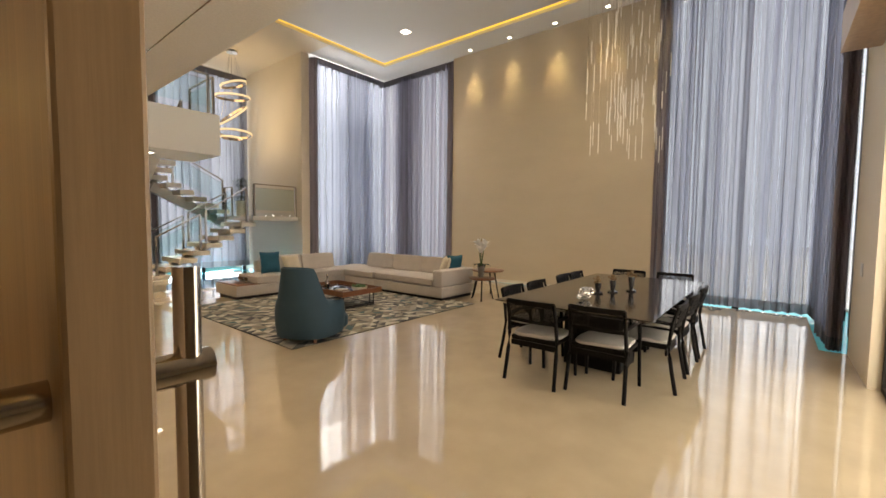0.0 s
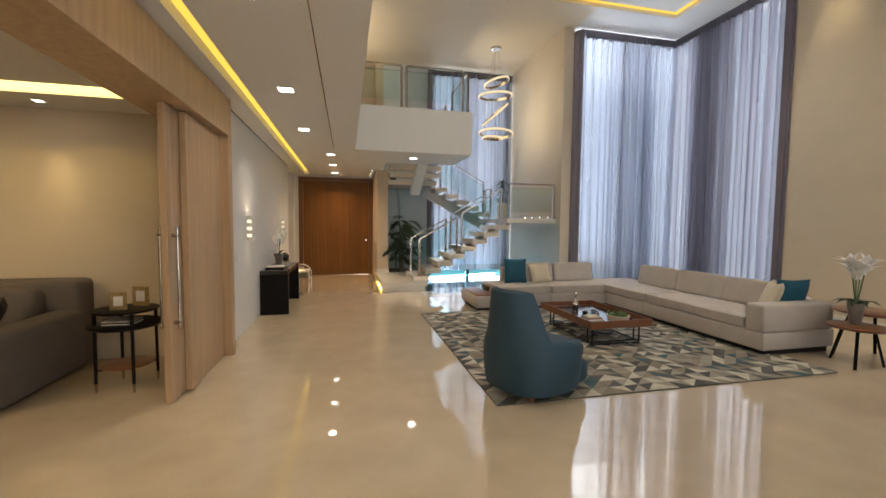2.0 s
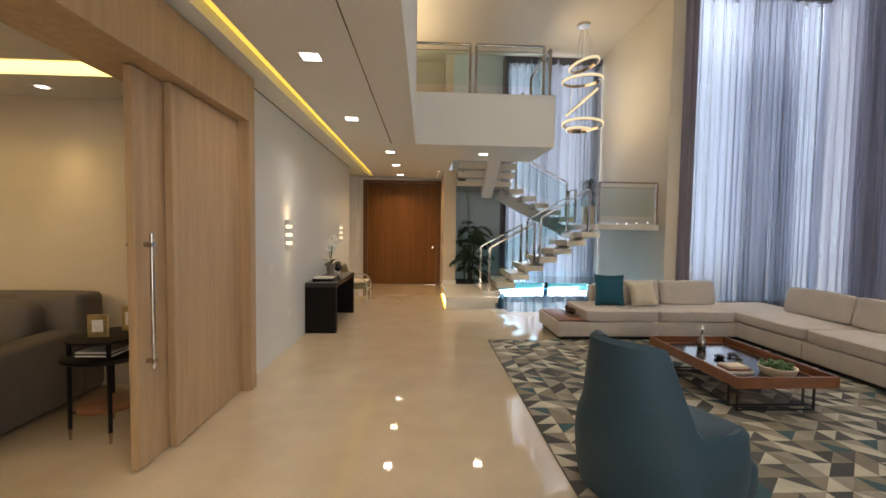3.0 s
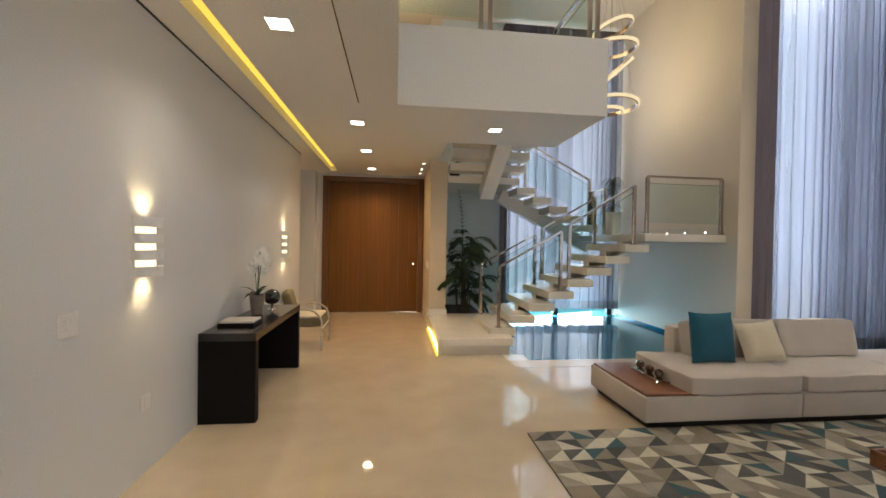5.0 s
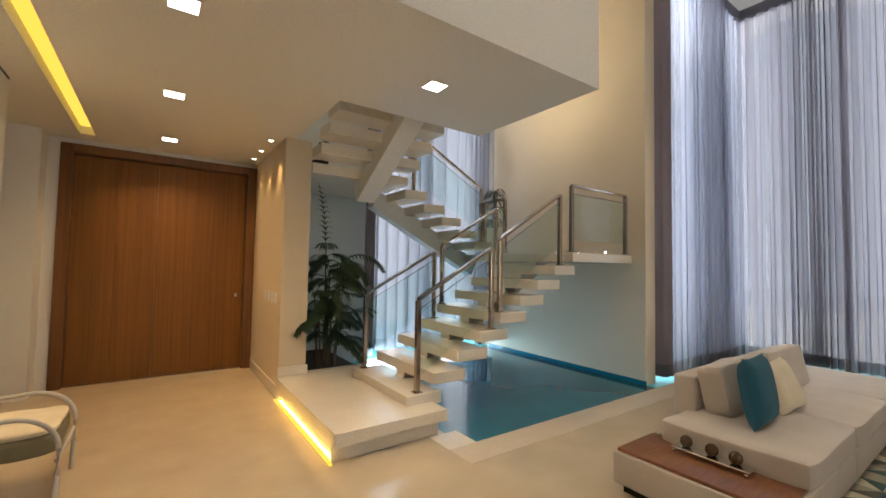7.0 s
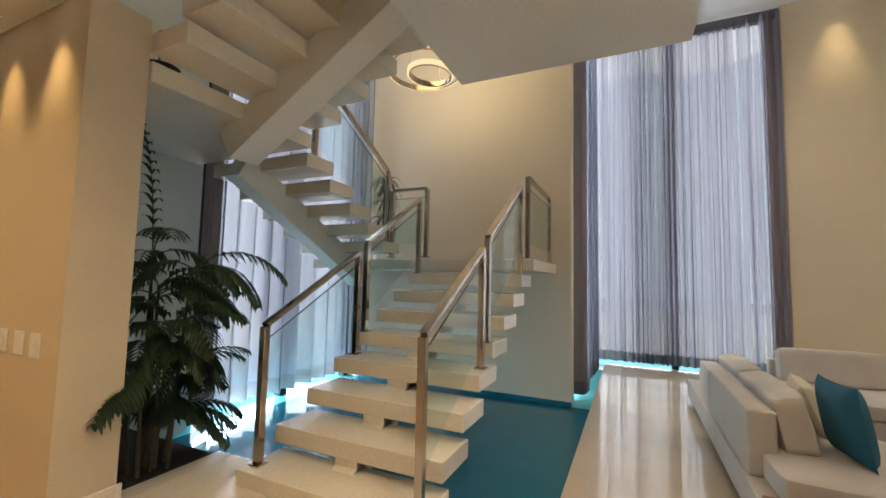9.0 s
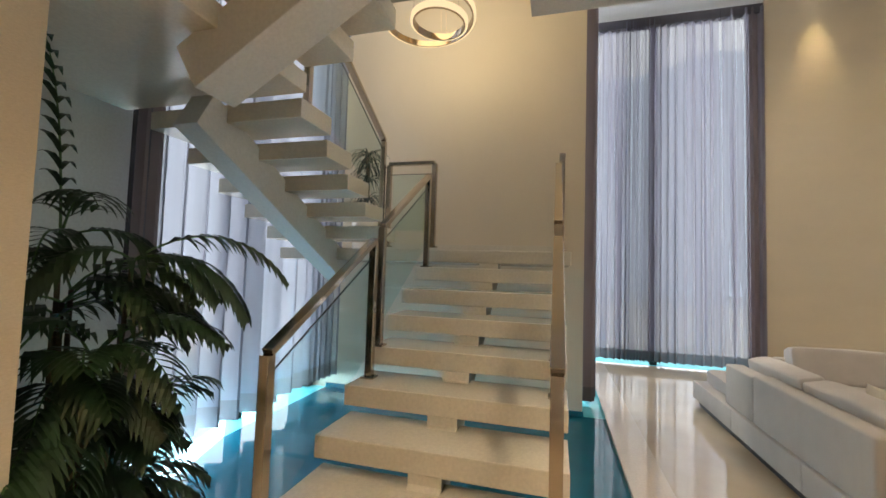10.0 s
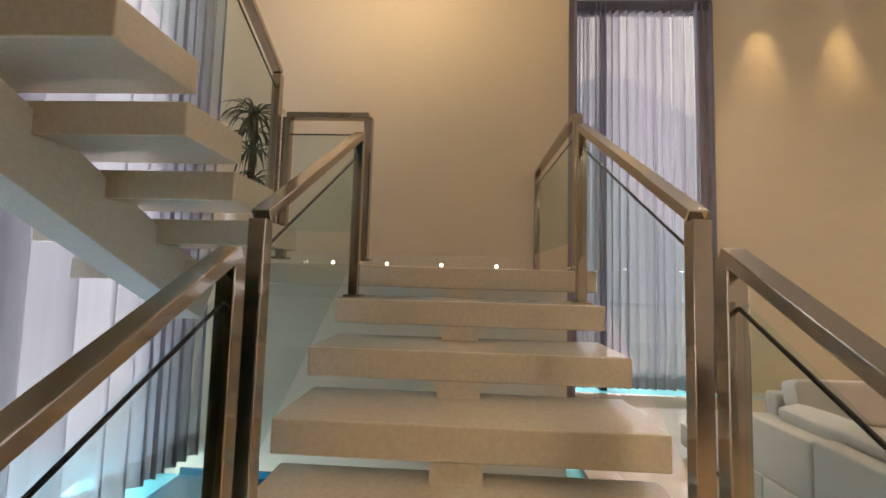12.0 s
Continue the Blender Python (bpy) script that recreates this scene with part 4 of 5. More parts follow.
t = thing("shelf_tray", (3.88, 8.40, 0.292), "small pierced silver tray with dark amber glass balls", "tray")
part("plate", box((-0.065, -0.22, 0.018), (0.065, 0.22, 0.032), 0.004), "chrome", t)
for x, y in ((-0.055, -0.2), (-0.055, 0.2), (0.055, -0.2), (0.055, 0.2)):
    part("foot", add_lathe(bmesh.new(), [(0.008, 0), (0.012, 0.01), (0.006, 0.018)], 10, (x, y, 0)), "chrome", t)
for y in (-0.13, 0.0, 0.15):
    part("ball_ornament", add_lathe(bmesh.new(), [(0.004, 0.032), (0.026, 0.038), (0.038, 0.06), (0.034, 0.085), (0.016, 0.102), (0.003, 0.106)], 16, (0, y, 0)), "amber", t, smooth=True)

# ---------------------------------------------------------------- armchair
def armchair():
    c = thing("armchair", (3.03, 4.68, 0.012), "petrol blue leather wing armchair with a tall tapered back", "armchair")
    N, K = 88, 14
    th = 0.055

    def height(a):
        b = abs(a) / math.pi
        arm = 0.50 if a < 0 else 0.60
        if b < 0.31:
            return 0.935 - 0.03 * (b / 0.31) ** 4
        if b < 0.40:
            k = (b - 0.31) / 0.09
            return 0.905 - (0.905 - arm) * (k * k * (3 - 2 * k))
        return arm - 0.05 * ((b - 0.40) / 0.36)

    def radius(a, z, inner):
        h = height(a)
        f = z / 1.0
        rx, ry = 0.385, 0.36
        bulge = 1.0 + 0.10 * math.sin(min(1.0, z / 0.55) * math.pi) - 0.16 * max(0.0, f - 0.45) / 0.55
        lean = -0.16 * max(0.0, f - 0.25) * max(0.0, math.cos(a))
        r = (bulge - inner * th / 0.4)
        p = 2.6
        ca, sa = math.cos(a), math.sin(a)
        q = (abs(ca) ** p + abs(sa) ** p) ** (-1 / p)
        narrow = 1 - 0.22 * max(0.0, f - 0.5) / 0.5
        return (-(rx * r * q * ca) + lean, ry * r * q * sa * narrow)

    bm = bmesh.new()
    amax = math.pi * 0.76
    grid = []
    for i in range(N + 1):
        a = -amax + 2 * amax * i / N
        h = height(a)
        col = []
        for k in range(K + 1):
            z = 0.07 + (h - 0.07) * k / K
            col.append(bm.verts.new((*radius(a, z, 0), z)))
        x, y = radius(a, h, 0.5)
        col.append(bm.verts.new((x, y, h + 0.022)))
        for k in range(K, -1, -1):
            z = 0.30 + (h - 0.30) * k / K
            col.append(bm.verts.new((*radius(a, z, 1.25), z)))
        grid.append(col)
    for p, q in zip(grid, grid[1:]):
        for k in range(len(p) - 1):
            bm.faces.new((p[k], q[k], q[k + 1], p[k + 1]))
    bm.faces.new(grid[0]), bm.faces.new(grid[-1][::-1])
    bmesh.ops.recalc_face_normals(bm, faces=bm.faces)
    part("shell", bm, "teal", c, smooth=True)
    soft("seat_cushion", c, 0.06, 0, 0.27, 0.74, 0.60, 0.17, "teal", 5)
    soft("seat_base", c, 0.05, 0, 0.07, 0.78, 0.70, 0.22, "teal", 6, puff=0.2)
    for x, y in ((-0.24, -0.22), (-0.24, 0.22), (0.28, -0.22), (0.28, 0.22)):
        part("foot", add_cone(bmesh.new(), (x, y, 0), (x, y, 0.1), 0.022, 0.03, 12), "walnut", c, smooth=True)
    c.matrix_world = pose(3.03, 4.66, 0.0142, 0, 0, 22)


armchair()

# ---------------------------------------------------------------- coffee table
c = thing("coffee_table", (4.72, 6.27, 0.0142), "walnut tray coffee table with mirror top on thin black frame", "coffee table")
part("tray_base", box((-0.42, -0.64, 0.24), (0.42, 0.64, 0.262), 0.002), "walnut", c)
for lo, hi in (((-0.44, -0.66, 0.235), (-0.42, 0.66, 0.33)), ((0.42, -0.66, 0.235), (0.44, 0.66, 0.33)), ((-0.42, -0.66, 0.235), (0.42, -0.64, 0.33)), ((-0.42, 0.64, 0.235), (0.42, 0.66, 0.33))):
    part("tray_rim", box(lo, hi, 0.003), "walnut", c)
part("mirror_top", box((-0.36, -0.5, 0.263), (0.38, 0.56, 0.269)), "tabletop", c)
for y in (-0.54, 0.54):
    for x in (-0.34, 0.34):
        for dy in (0, 0.1 if y < 0 else -0.1):
            part("leg", box((x - 0.007, y + dy - 0.007, 0.0), (x + 0.007, y + dy + 0.007, 0.235)), "black", c)
    for dy in (0, 0.1 if y < 0 else -0.1):
        part("cross_bar", box((-0.333, y + dy - 0.006, 0.002), (0.333, y + dy + 0.006, 0.014)), "black", c)
for x in (-0.34, 0.34):
    part("runner", box((x - 0.005, -0.53, 0.02), (x + 0.005, 0.53, 0.03)), "black", c)
c.matrix_world = pose(4.70, 6.27, 0.0142, 0, 0, 0)
v = thing("glass_bottle", (4.66, 6.62, 0.283), "slim clear glass decanter with a stopper", "decanter")
part("body", add_lathe(bmesh.new(), [(0.035, 0), (0.045, 0.02), (0.045, 0.10), (0.015, 0.14), (0.013, 0.19), (0.02, 0.20)], 18), "steel", v, smooth=True)
part("stopper", add_lathe(bmesh.new(), [(0.008, 0.2), (0.022, 0.22), (0.018, 0.25), (0.004, 0.26)], 14), "steel", v, smooth=True)
for x, y in ((4.62, 6.30), (4.74, 6.22), (4.66, 6.12), (4.80, 6.36)):
    v = thing("small_bowl", (x, y, 0.283), "small dark glass bowl on the coffee table", "bowl", "small bowls on the tray")
    part("bowl", add_lathe(bmesh.new(), [(0.018, 0), (0.045, 0.012), (0.05, 0.032), (0.042, 0.03), (0.02, 0.012)], 16), "darkvase", v, smooth=True)
v = thing("fruit_basket", (4.82, 5.86, 0.2564), "woven basket with green leaves on the coffee table", "basket")
part("basket", add_lathe(bmesh.new(), [(0.08, 0), (0.13, 0.05), (0.145, 0.10), (0.13, 0.10), (0.10, 0.03)], 20), "cream", v, smooth=True)
rnd = random.Random(6)
bm = bmesh.new()
for i in range(34):
    a, r = rnd.uniform(0, 6.28), rnd.uniform(0.02, 0.12)
    add_lathe(bm, [(0.003, 0), (0.02, 0.012), (0.022, 0.03), (0.004, 0.045)], 6, (r * math.cos(a), r * math.sin(a), 0.06 + rnd.random() * 0.045))
tagged(part("leaves", bm, "stem", v), kind="stuff")
v = thing("book_stack", (4.50, 5.96, 0.283), "flat magazines stacked on the coffee table", "books")
for k, (m, w) in enumerate((("paper", 0.12), ("walnut", 0.105), ("cream", 0.09))):
    part("book", box((-w, -w * 0.75, k * 0.018), (w, w * 0.75, k * 0.018 + 0.017), 0.002), m, v)

# ---------------------------------------------------------------- side tables with lily vase
def side_table(x, y, h, r, rz):
    t = thing("side_table", (x, y, 0), "round walnut side table on slim splayed dark legs", "side table", "side tables by the sofa", rz)
    part("top", add_lathe(bmesh.new(), [(r - 0.03, h - 0.03), (r, h - 0.012), (r, h), (r - 0.004, h + 0.002)], 40), "walnut", t, smooth=True)
    for k in range(3):
        a = k * 2.094
        part("leg", add_bar(bmesh.new(), (r * 0.92 * math.cos(a), r * 0.92 * math.sin(a), 0), (r * 0.55 * math.cos(a), r * 0.55 * math.sin(a), h - 0.04), 0.03, 0.016, 0.004), "darkwood", t)
        part("bracket", add_bar(bmesh.new(), (r * 0.58 * math.cos(a), r * 0.58 * math.sin(a), h - 0.05), (0.02 * math.cos(a), 0.02 * math.sin(a), h - 0.04), 0.03, 0.014, 0.003), "darkwood", t)


side_table(7.28, 4.66, 0.56, 0.34, 20)
side_table(6.86, 4.52, 0.44, 0.27, -30)


def leaf_blade(bm, base, direction, length, width, droop, n=6, fold=0.25):
    """A long pointed leaf, folded along its midrib, that bends down along its length."""
    p = Vector(base)
    d = Vector(direction).normalized()
    step = length / n
    prev = None
    for i in range(n + 1):
        u = i / n
        w = width * math.sin(min(1.0, 0.12 + u * 0.95) * math.pi) * 0.5 + 0.0005
        side = d.cross(Vector((0, 0, 1)))
        if side.length < 1e-3:
            side = Vector((1, 0, 0))
        side.normalize()
        up = side.cross(d).normalized()
        row = [bm.verts.new(p - side * w + up * w * fold), bm.verts.new(p), bm.verts.new(p + side * w + up * w * fold)]
        if prev:
            bm.faces.new((prev[0], prev[1], row[1], row[0]))
            bm.faces.new((prev[1], prev[2], row[2], row[1]))
        prev = row
        p = p + d * step
        d = (d + Vector((0, 0, -droop * step / length * 2))).normalized()


def lily_vase(loc):
    v = thing("lily_vase", loc, "tall stone vase with white lilies and dark leaves", "vase of flowers")
    part("vase", add_lathe(bmesh.new(), [(0.045, 0), (0.05, 0.01), (0.068, 0.14), (0.08, 0.24), (0.072, 0.24), (0.05, 0.12)], 24), "vase", v, smooth=True)
    rnd = random.Random(3)
    bm = bmesh.new()
    for k in range(9):
        a = k * 0.7
        leaf_blade(bm, (0.02 * math.cos(a), 0.02 * math.sin(a), 0.18), (math.cos(a), math.sin(a), 2.2), 0.21 + 0.05 * rnd.random(), 0.085, 1.3)
    part("leaves", bm, "leaf", v)
    for k in range(6):
        a = k * 1.05 + 0.3
        top = Vector((0.06 * math.cos(a), 0.06 * math.sin(a), 0.50 + 0.06 * (k % 3)))
        fl = part("stem", add_tube(bmesh.new(), [(0, 0, 0.15), top * 0.6 + Vector((0, 0, 0.08)), top], 0.005, 6), "stem", v, smooth=True)
        bm = bmesh.new()
        for q in range(6):
            b = q * 1.047
            leaf_blade(bm, top, (math.cos(a) * 0.5 + 0.75 * math.cos(b), math.sin(a) * 0.5 + 0.75 * math.sin(b), 2.1), 0.20, 0.09, 0.7)
        part("flower", bm, "petal", fl, "white lily flower", smooth=True)
    return v


lily_vase((6.90, 4.58, 0.444))

# ---------------------------------------------------------------- dining
def cane_grid(bm, m, w, h, n):
    for i in range(n + 1):
        x = -w / 2 + w * i / n
        add_bar(bm, m @ Vector((x, 0, -h / 2)), m @ Vector((x, 0, h / 2)), 0.008, 0.004)
    for j in range(11):
        z = -h / 2 + h * j / 10
        add_bar(bm, m @ Vector((-w / 2, 0, z)), m @ Vector((w / 2, 0, z)), 0.008, 0.004)


def dining_chair(loc, rz):
    """The chair looks along its own +y; its back is at -y."""
    c = thing("dining_chair", loc, "black wooden dining armchair with pale seat pad and cane back", "chair", "chairs round the dining table", rz)
    part("seat_frame", box((-0.235, -0.21, 0.385), (0.235, 0.22, 0.43), 0.012), "darkwood", c)
    soft("seat_pad", c, 0, 0.0, 0.427, 0.46, 0.43, 0.042, "seatpad", 2, puff=0.35, label="pale cloth seat pad", n=6)
    for sx in (-1, 1):
        part("front_leg", add_tube(bmesh.new(), [(sx * 0.25, 0.245, 0), (sx * 0.243, 0.225, 0.4), (sx * 0.245, 0.205, 0.62)], 0.016, 8, taper=1.15), "darkwood", c, smooth=True)
        part("back_leg", add_tube(bmesh.new(), [(sx * 0.256, -0.292, 0), (sx * 0.251, -0.262, 0.16), (sx * 0.247, -0.235, 0.32), (sx * 0.245, -0.222, 0.44), (sx * 0.24, -0.245, 0.62), (sx * 0.235, -0.29, 0.79)], 0.018, 8, taper=0.95), "darkwood", c, smooth=True)
        part("armrest", add_tube(bmesh.new(), [(sx * 0.243, -0.245, 0.63), (sx * 0.262, -0.05, 0.645), (sx * 0.262, 0.12, 0.64), (sx * 0.246, 0.215, 0.625)], 0.017, 8), "darkwood", c, smooth=True)
    bk = part("backrest", bmesh.new(), "darkwood", c)
    for z0, z1 in ((0.755, 0.80), (0.58, 0.61)):
        bm = bmesh.new()
        pts = []
        for k in range(9):
            x = -0.235 + 0.47 * k / 8
            y = -0.285 + (0.8 - (z0 + z1) / 2) * 0.25 - 0.028 * (1 - (x / 0.235) ** 2)
            pts.append((x, y))
        outline = [(x, y - 0.012) for x, y in pts] + [(x, y + 0.012) for x, y in reversed(pts)]
        add_prism(bm, outline, z0, z1)
        part("back_rail", bm, "darkwood", bk)
    bm = bmesh.new()
    cane_grid(bm, pose(0, -0.285, 0.683, 14, 0, 0), 0.44, 0.15, 30)
    part("cane_panel", bm, "darkwood", bk, "woven dark cane")
    for y0 in (-0.2, 0.21):
        part("stretcher", box((-0.235, y0 - 0.01, 0.33), (0.235, y0 + 0.01, 0.384), 0.005), "darkwood", c)
    return c


t = thing("dining_table", (5.07, 1.44, 0), "long black lacquered dining table with glossy top", "table")
bm = bmesh.new()
for x0, x1 in ((-1.53, -0.002), (0.002, 1.53)):
    hi = [(x0, -0.73), (x1, -0.73), (x1, 0.73), (x0, 0.73)]
    lo = [(x0 + (0.10 if x0 < -1 else 0), -0.63), (x1 - (0.10 if x1 > 1 else 0), -0.63), (x1 - (0.10 if x1 > 1 else 0), 0.63), (x0 + (0.10 if x0 < -1 else 0), 0.63)]
    v = [[bm.verts.new((x, y, z)) for x, y in o] for o, z in ((lo, 0.695), (hi, 0.74), (hi, 0.75))]
    for a, b in zip(v, v[1:]):
        for k in range(4):
            bm.faces.new((a[k], a[(k + 1) % 4], b[(k + 1) % 4], b[k]))
    bm.faces.new(v[0][::-1]), bm.faces.new(v[2])
part("tabletop", bm, "tabletop", t)
part("pedestal", box((-0.80, -0.30, 0.0), (-0.25, 0.30, 0.694), 0.02), "darkwood", t)
part("pedestal", box((0.25, -0.30, 0.0), (0.80, 0.30, 0.694), 0.02), "darkwood", t)
first = dining_chair((3.74, 1.74, 0), -90)
for x, y, r in ((3.86, 1.17, -90), (4.22, 2.07, 180), (4.80, 2.05, 180), (5.72, 2.07, 180), (6.18, 2.06, 180), (4.34, 0.91, 0), (5.02, 0.90, -2), (5.66, 0.89, 0), (6.76, 1.80, 90), (6.76, 1.14, 90)):
    copy_thing(first, pose(x, y, 0, 0, 0, r))

c = thing("silver_knot_ornament", (4.10, 1.45, 0.75), "shiny silver wire knot ornament on the table", "ornament")
rnd = random.Random(8)
for k in range(5):
    m = pose(0.05 * (k - 2) * 0.8, 0.02 * (k % 2), 0.068, rnd.uniform(0, 180), rnd.uniform(0, 180), rnd.uniform(0, 180))
    part("wire_loop", add_tube(bmesh.new(), [m @ Vector((0.058 * math.cos(a), 0.058 * math.sin(a), 0.014 * math.sin(3 * a))) for a in [2 * math.pi * i / 28 for i in range(28)]], 0.008, 8, True), "chrome", c, smooth=True)
for x, y, h in ((4.62, 1.50, 0.12), (4.82, 1.40, 0.14), (5.05, 1.26, 0.17)):
    v = thing("table_vase", (x, y, 0.75), "small dark glass vase with dried flowers", "vase", "vases on the dining table")
    part("vase", add_lathe(bmesh.new(), [(0.05, 0), (0.06, 0.012), (0.022, 0.03), (0.03, h * 0.6), (0.036, h), (0.03, h)], 18), "darkvase", v, smooth=True)
    bm = bmesh.new()
    rnd = random.Random(int(h * 100))
    for k in range(16):
        a, r = rnd.uniform(0, 6.28), rnd.uniform(0, 0.05)
        add_lathe(bm, [(0.002, 0), (0.012, 0.008), (0.012, 0.02), (0.002, 0.028)], 6, (r * math.cos(a), r * math.sin(a), h + rnd.uniform(-0.01, 0.05)))
    tagged(part("dried_flowers", bm, "straw", v), kind="stuff")

# ---------------------------------------------------------------- console
c = thing("console_table", (0.205, 9.105, 0), "black wooden waterfall console table", "console table")
part("top", box((-0.22, -0.77, 0.665), (0.22, 0.77, 0.73), 0.004), "consolewood", c)
for y in (-0.77, 0.695):
    part("side", box((-0.22, y, 0), (0.22, y + 0.075, 0.665), 0.004), "darkwood", c)
def blossom(bm, p, normal, size, turn):
    """An open flower of five cupped round petals that faces along normal."""
    m = Vector(normal).to_track_quat("Z", "Y").to_matrix()
    for q in range(5):
        b = q * 1.257 + turn
        mid = bm.verts.new(p + m @ Vector((math.cos(b) * size * 0.55, math.sin(b) * size * 0.55, 0.004)))
        ring = []
        for w in range(8):
            g = w * math.pi / 4
            u, v = size * (0.55 + 0.52 * math.cos(g)), size * 0.42 * math.sin(g)
            ring.append(bm.verts.new(p + m @ Vector((math.cos(b) * u - math.sin(b) * v, math.sin(b) * u + math.cos(b) * v, 0.014 * (u / size) ** 2))))
        for w in range(8):
            bm.faces.new((mid, ring[w], ring[(w + 1) % 8]))


v = thing("orchid_pot", (0.15, 9.22, 0.73), "grey stone pot with a white orchid", "orchid")
part("pot", add_lathe(bmesh.new(), [(0.045, 0), (0.055, 0.01), (0.075, 0.20), (0.068, 0.20), (0.05, 0.17)], 24), "vase", v, smooth=True)
bm = bmesh.new()
for k in range(6):
    a = k * 1.1
    leaf_blade(bm, (0, 0, 0.18), (math.cos(a), math.sin(a), 1.6 if k % 2 else 0.7), 0.22, 0.055, 0.8)
part("leaves", bm, "leaf", v)
for a, h in ((2.6, 0.52), (-0.9, 0.64), (-0.2, 0.58), (1.2, 0.50)):
    pts = [(0.0, 0, 0.17), (0.03 * math.cos(a), 0.03 * math.sin(a), h * 0.8), (0.06 * math.cos(a), 0.06 * math.sin(a), h), (0.09 * math.cos(a), 0.09 * math.sin(a), h + 0.02)]
    st = part("stem", add_tube(bmesh.new(), pts, 0.004, 6), "stem", v, smooth=True)
    bm = bmesh.new()
    for k in range(7):
        bm = bmesh.new()
        p = Vector(pts[1]).lerp(Vector(pts[3]), 0.02 + 0.16 * k) + Vector((0.025 * (-1) ** k, 0.03 * (-1) ** (k // 2), 0))
        blossom(bm, p, (0.5 + 0.3 * math.sin(k * 2.1), -0.9, 0.25 * math.cos(k * 1.7)), 0.036, k)
        part("blossom", bm, "petal", st, "white orchid blossom", smooth=True)
v = thing("globe_ornament", (0.20, 9.55, 0.73), "dark glass globe ornament on a small chrome foot", "ornament")
part("globe", add_lathe(bmesh.new(), [(0.01, 0.05)] + [(0.085 * math.sin(math.pi * k / 14), 0.135 - 0.085 * math.cos(math.pi * k / 14)) for k in range(1, 14)] + [(0.01, 0.22)], 26), "darkvase", v, smooth=True)
part("foot", add_lathe(bmesh.new(), [(0.05, 0), (0.045, 0.008), (0.01, 0.02), (0.012, 0.05)], 18), "chrome", v, smooth=True)
v = thing("book_stack", (0.17, 8.72, 0.73), "two large closed books stacked on the console", "books")
part("book", box((-0.15, -0.12, 0.0), (0.15, 0.12, 0.028), 0.003), "darkwood", v)
part("book", box((-0.14, -0.115, 0.028), (0.14, 0.11, 0.046), 0.003), "paper", v)

# ---------------------------------------------------------------- lobby chair
c = thing("lounge_chair", (0.24, 10.86, 0), "olive cushioned lounge chair with curved pale arms", "armchair", rz=-90)
soft("seat", c, 0, 0, 0.30, 0.60, 0.62, 0.15, "olive", 3)
soft("back", c, 0, -0.30, 0.34, 0.58, 0.14, 0.48, "olive", 4, (14, 0, 0))
soft("seat_top", c, 0, 0.05, 0.43, 0.56, 0.50, 0.04, "cream", 5)
for sx in (-1, 1):
    bend = [(sx * 0.30, 0.10 + 0.22 * math.cos(u), 0.36 + 0.20 * math.sin(u)) for u in [math.pi / 2 * k / 8 for k in range(9)]]
    part("arm_frame", add_tube(bmesh.new(), [(sx * 0.30, 0.31, 0.0), (sx * 0.30, 0.32, 0.2), *bend, (sx * 0.30, -0.2, 0.54), (sx * 0.30, -0.30, 0.48), (sx * 0.30, -0.34, 0.0)], 0.014, 10), "seatpad", c, smooth=True)
for y in (0.315, -0.32):
    part("cross_bar", add_cone(bmesh.new(), (-0.30, y, 0.29), (0.30, y, 0.29), 0.012, 0.012, 10), "seatpad", c, smooth=True)
soft("cushion", c, 0.0, -0.12, 0.46, 0.42, 0.12, 0.34, "olive", 6, (16, 0, 6))

# ---------------------------------------------------------------- television room
c = thing("tv_sofa", (-2.4, 5.7, 0), "deep taupe fabric sofa with high arm", "sofa")
def tbox(name, lo, hi, bev, mat="greysofa"):
    part(name, box([a - b for a, b in zip(lo, (-2.4, 5.7, 0))], [a - b for a, b in zip(hi, (-2.4, 5.7, 0))], bev, 3), mat, c, smooth=True)
tbox("armrest", (-1.52, 5.0, 0.03), (-1.24, 6.1, 0.62), 0.05)
tbox("base", (-3.6, 5.0, 0.03), (-1.53, 6.1, 0.26), 0.03)
tbox("backrest", (-3.6, 6.05, 0.03), (-1.26, 6.34, 0.92), 0.06)
for k in range(2):
    soft("seat_cushion", c, 0.37 - 1.02 * k, -0.2, 0.25, 1.0, 0.95, 0.19, "greysofa", 11 + k)
    soft("back_cushion", c, 0.37 - 1.02 * k, 0.24, 0.42, 0.98, 0.24, 0.46, "greysofa", 13 + k, (-10, 0, 0))
tbox("chaise", (-2.7, 3.6, 0.03), (-1.53, 4.98, 0.42), 0.05)
pillow((-1.75, 5.45, 0.44), (-30, 0, -60), "darkcloth", "dark brown throw pillow on the taupe sofa", 9, 0.44)


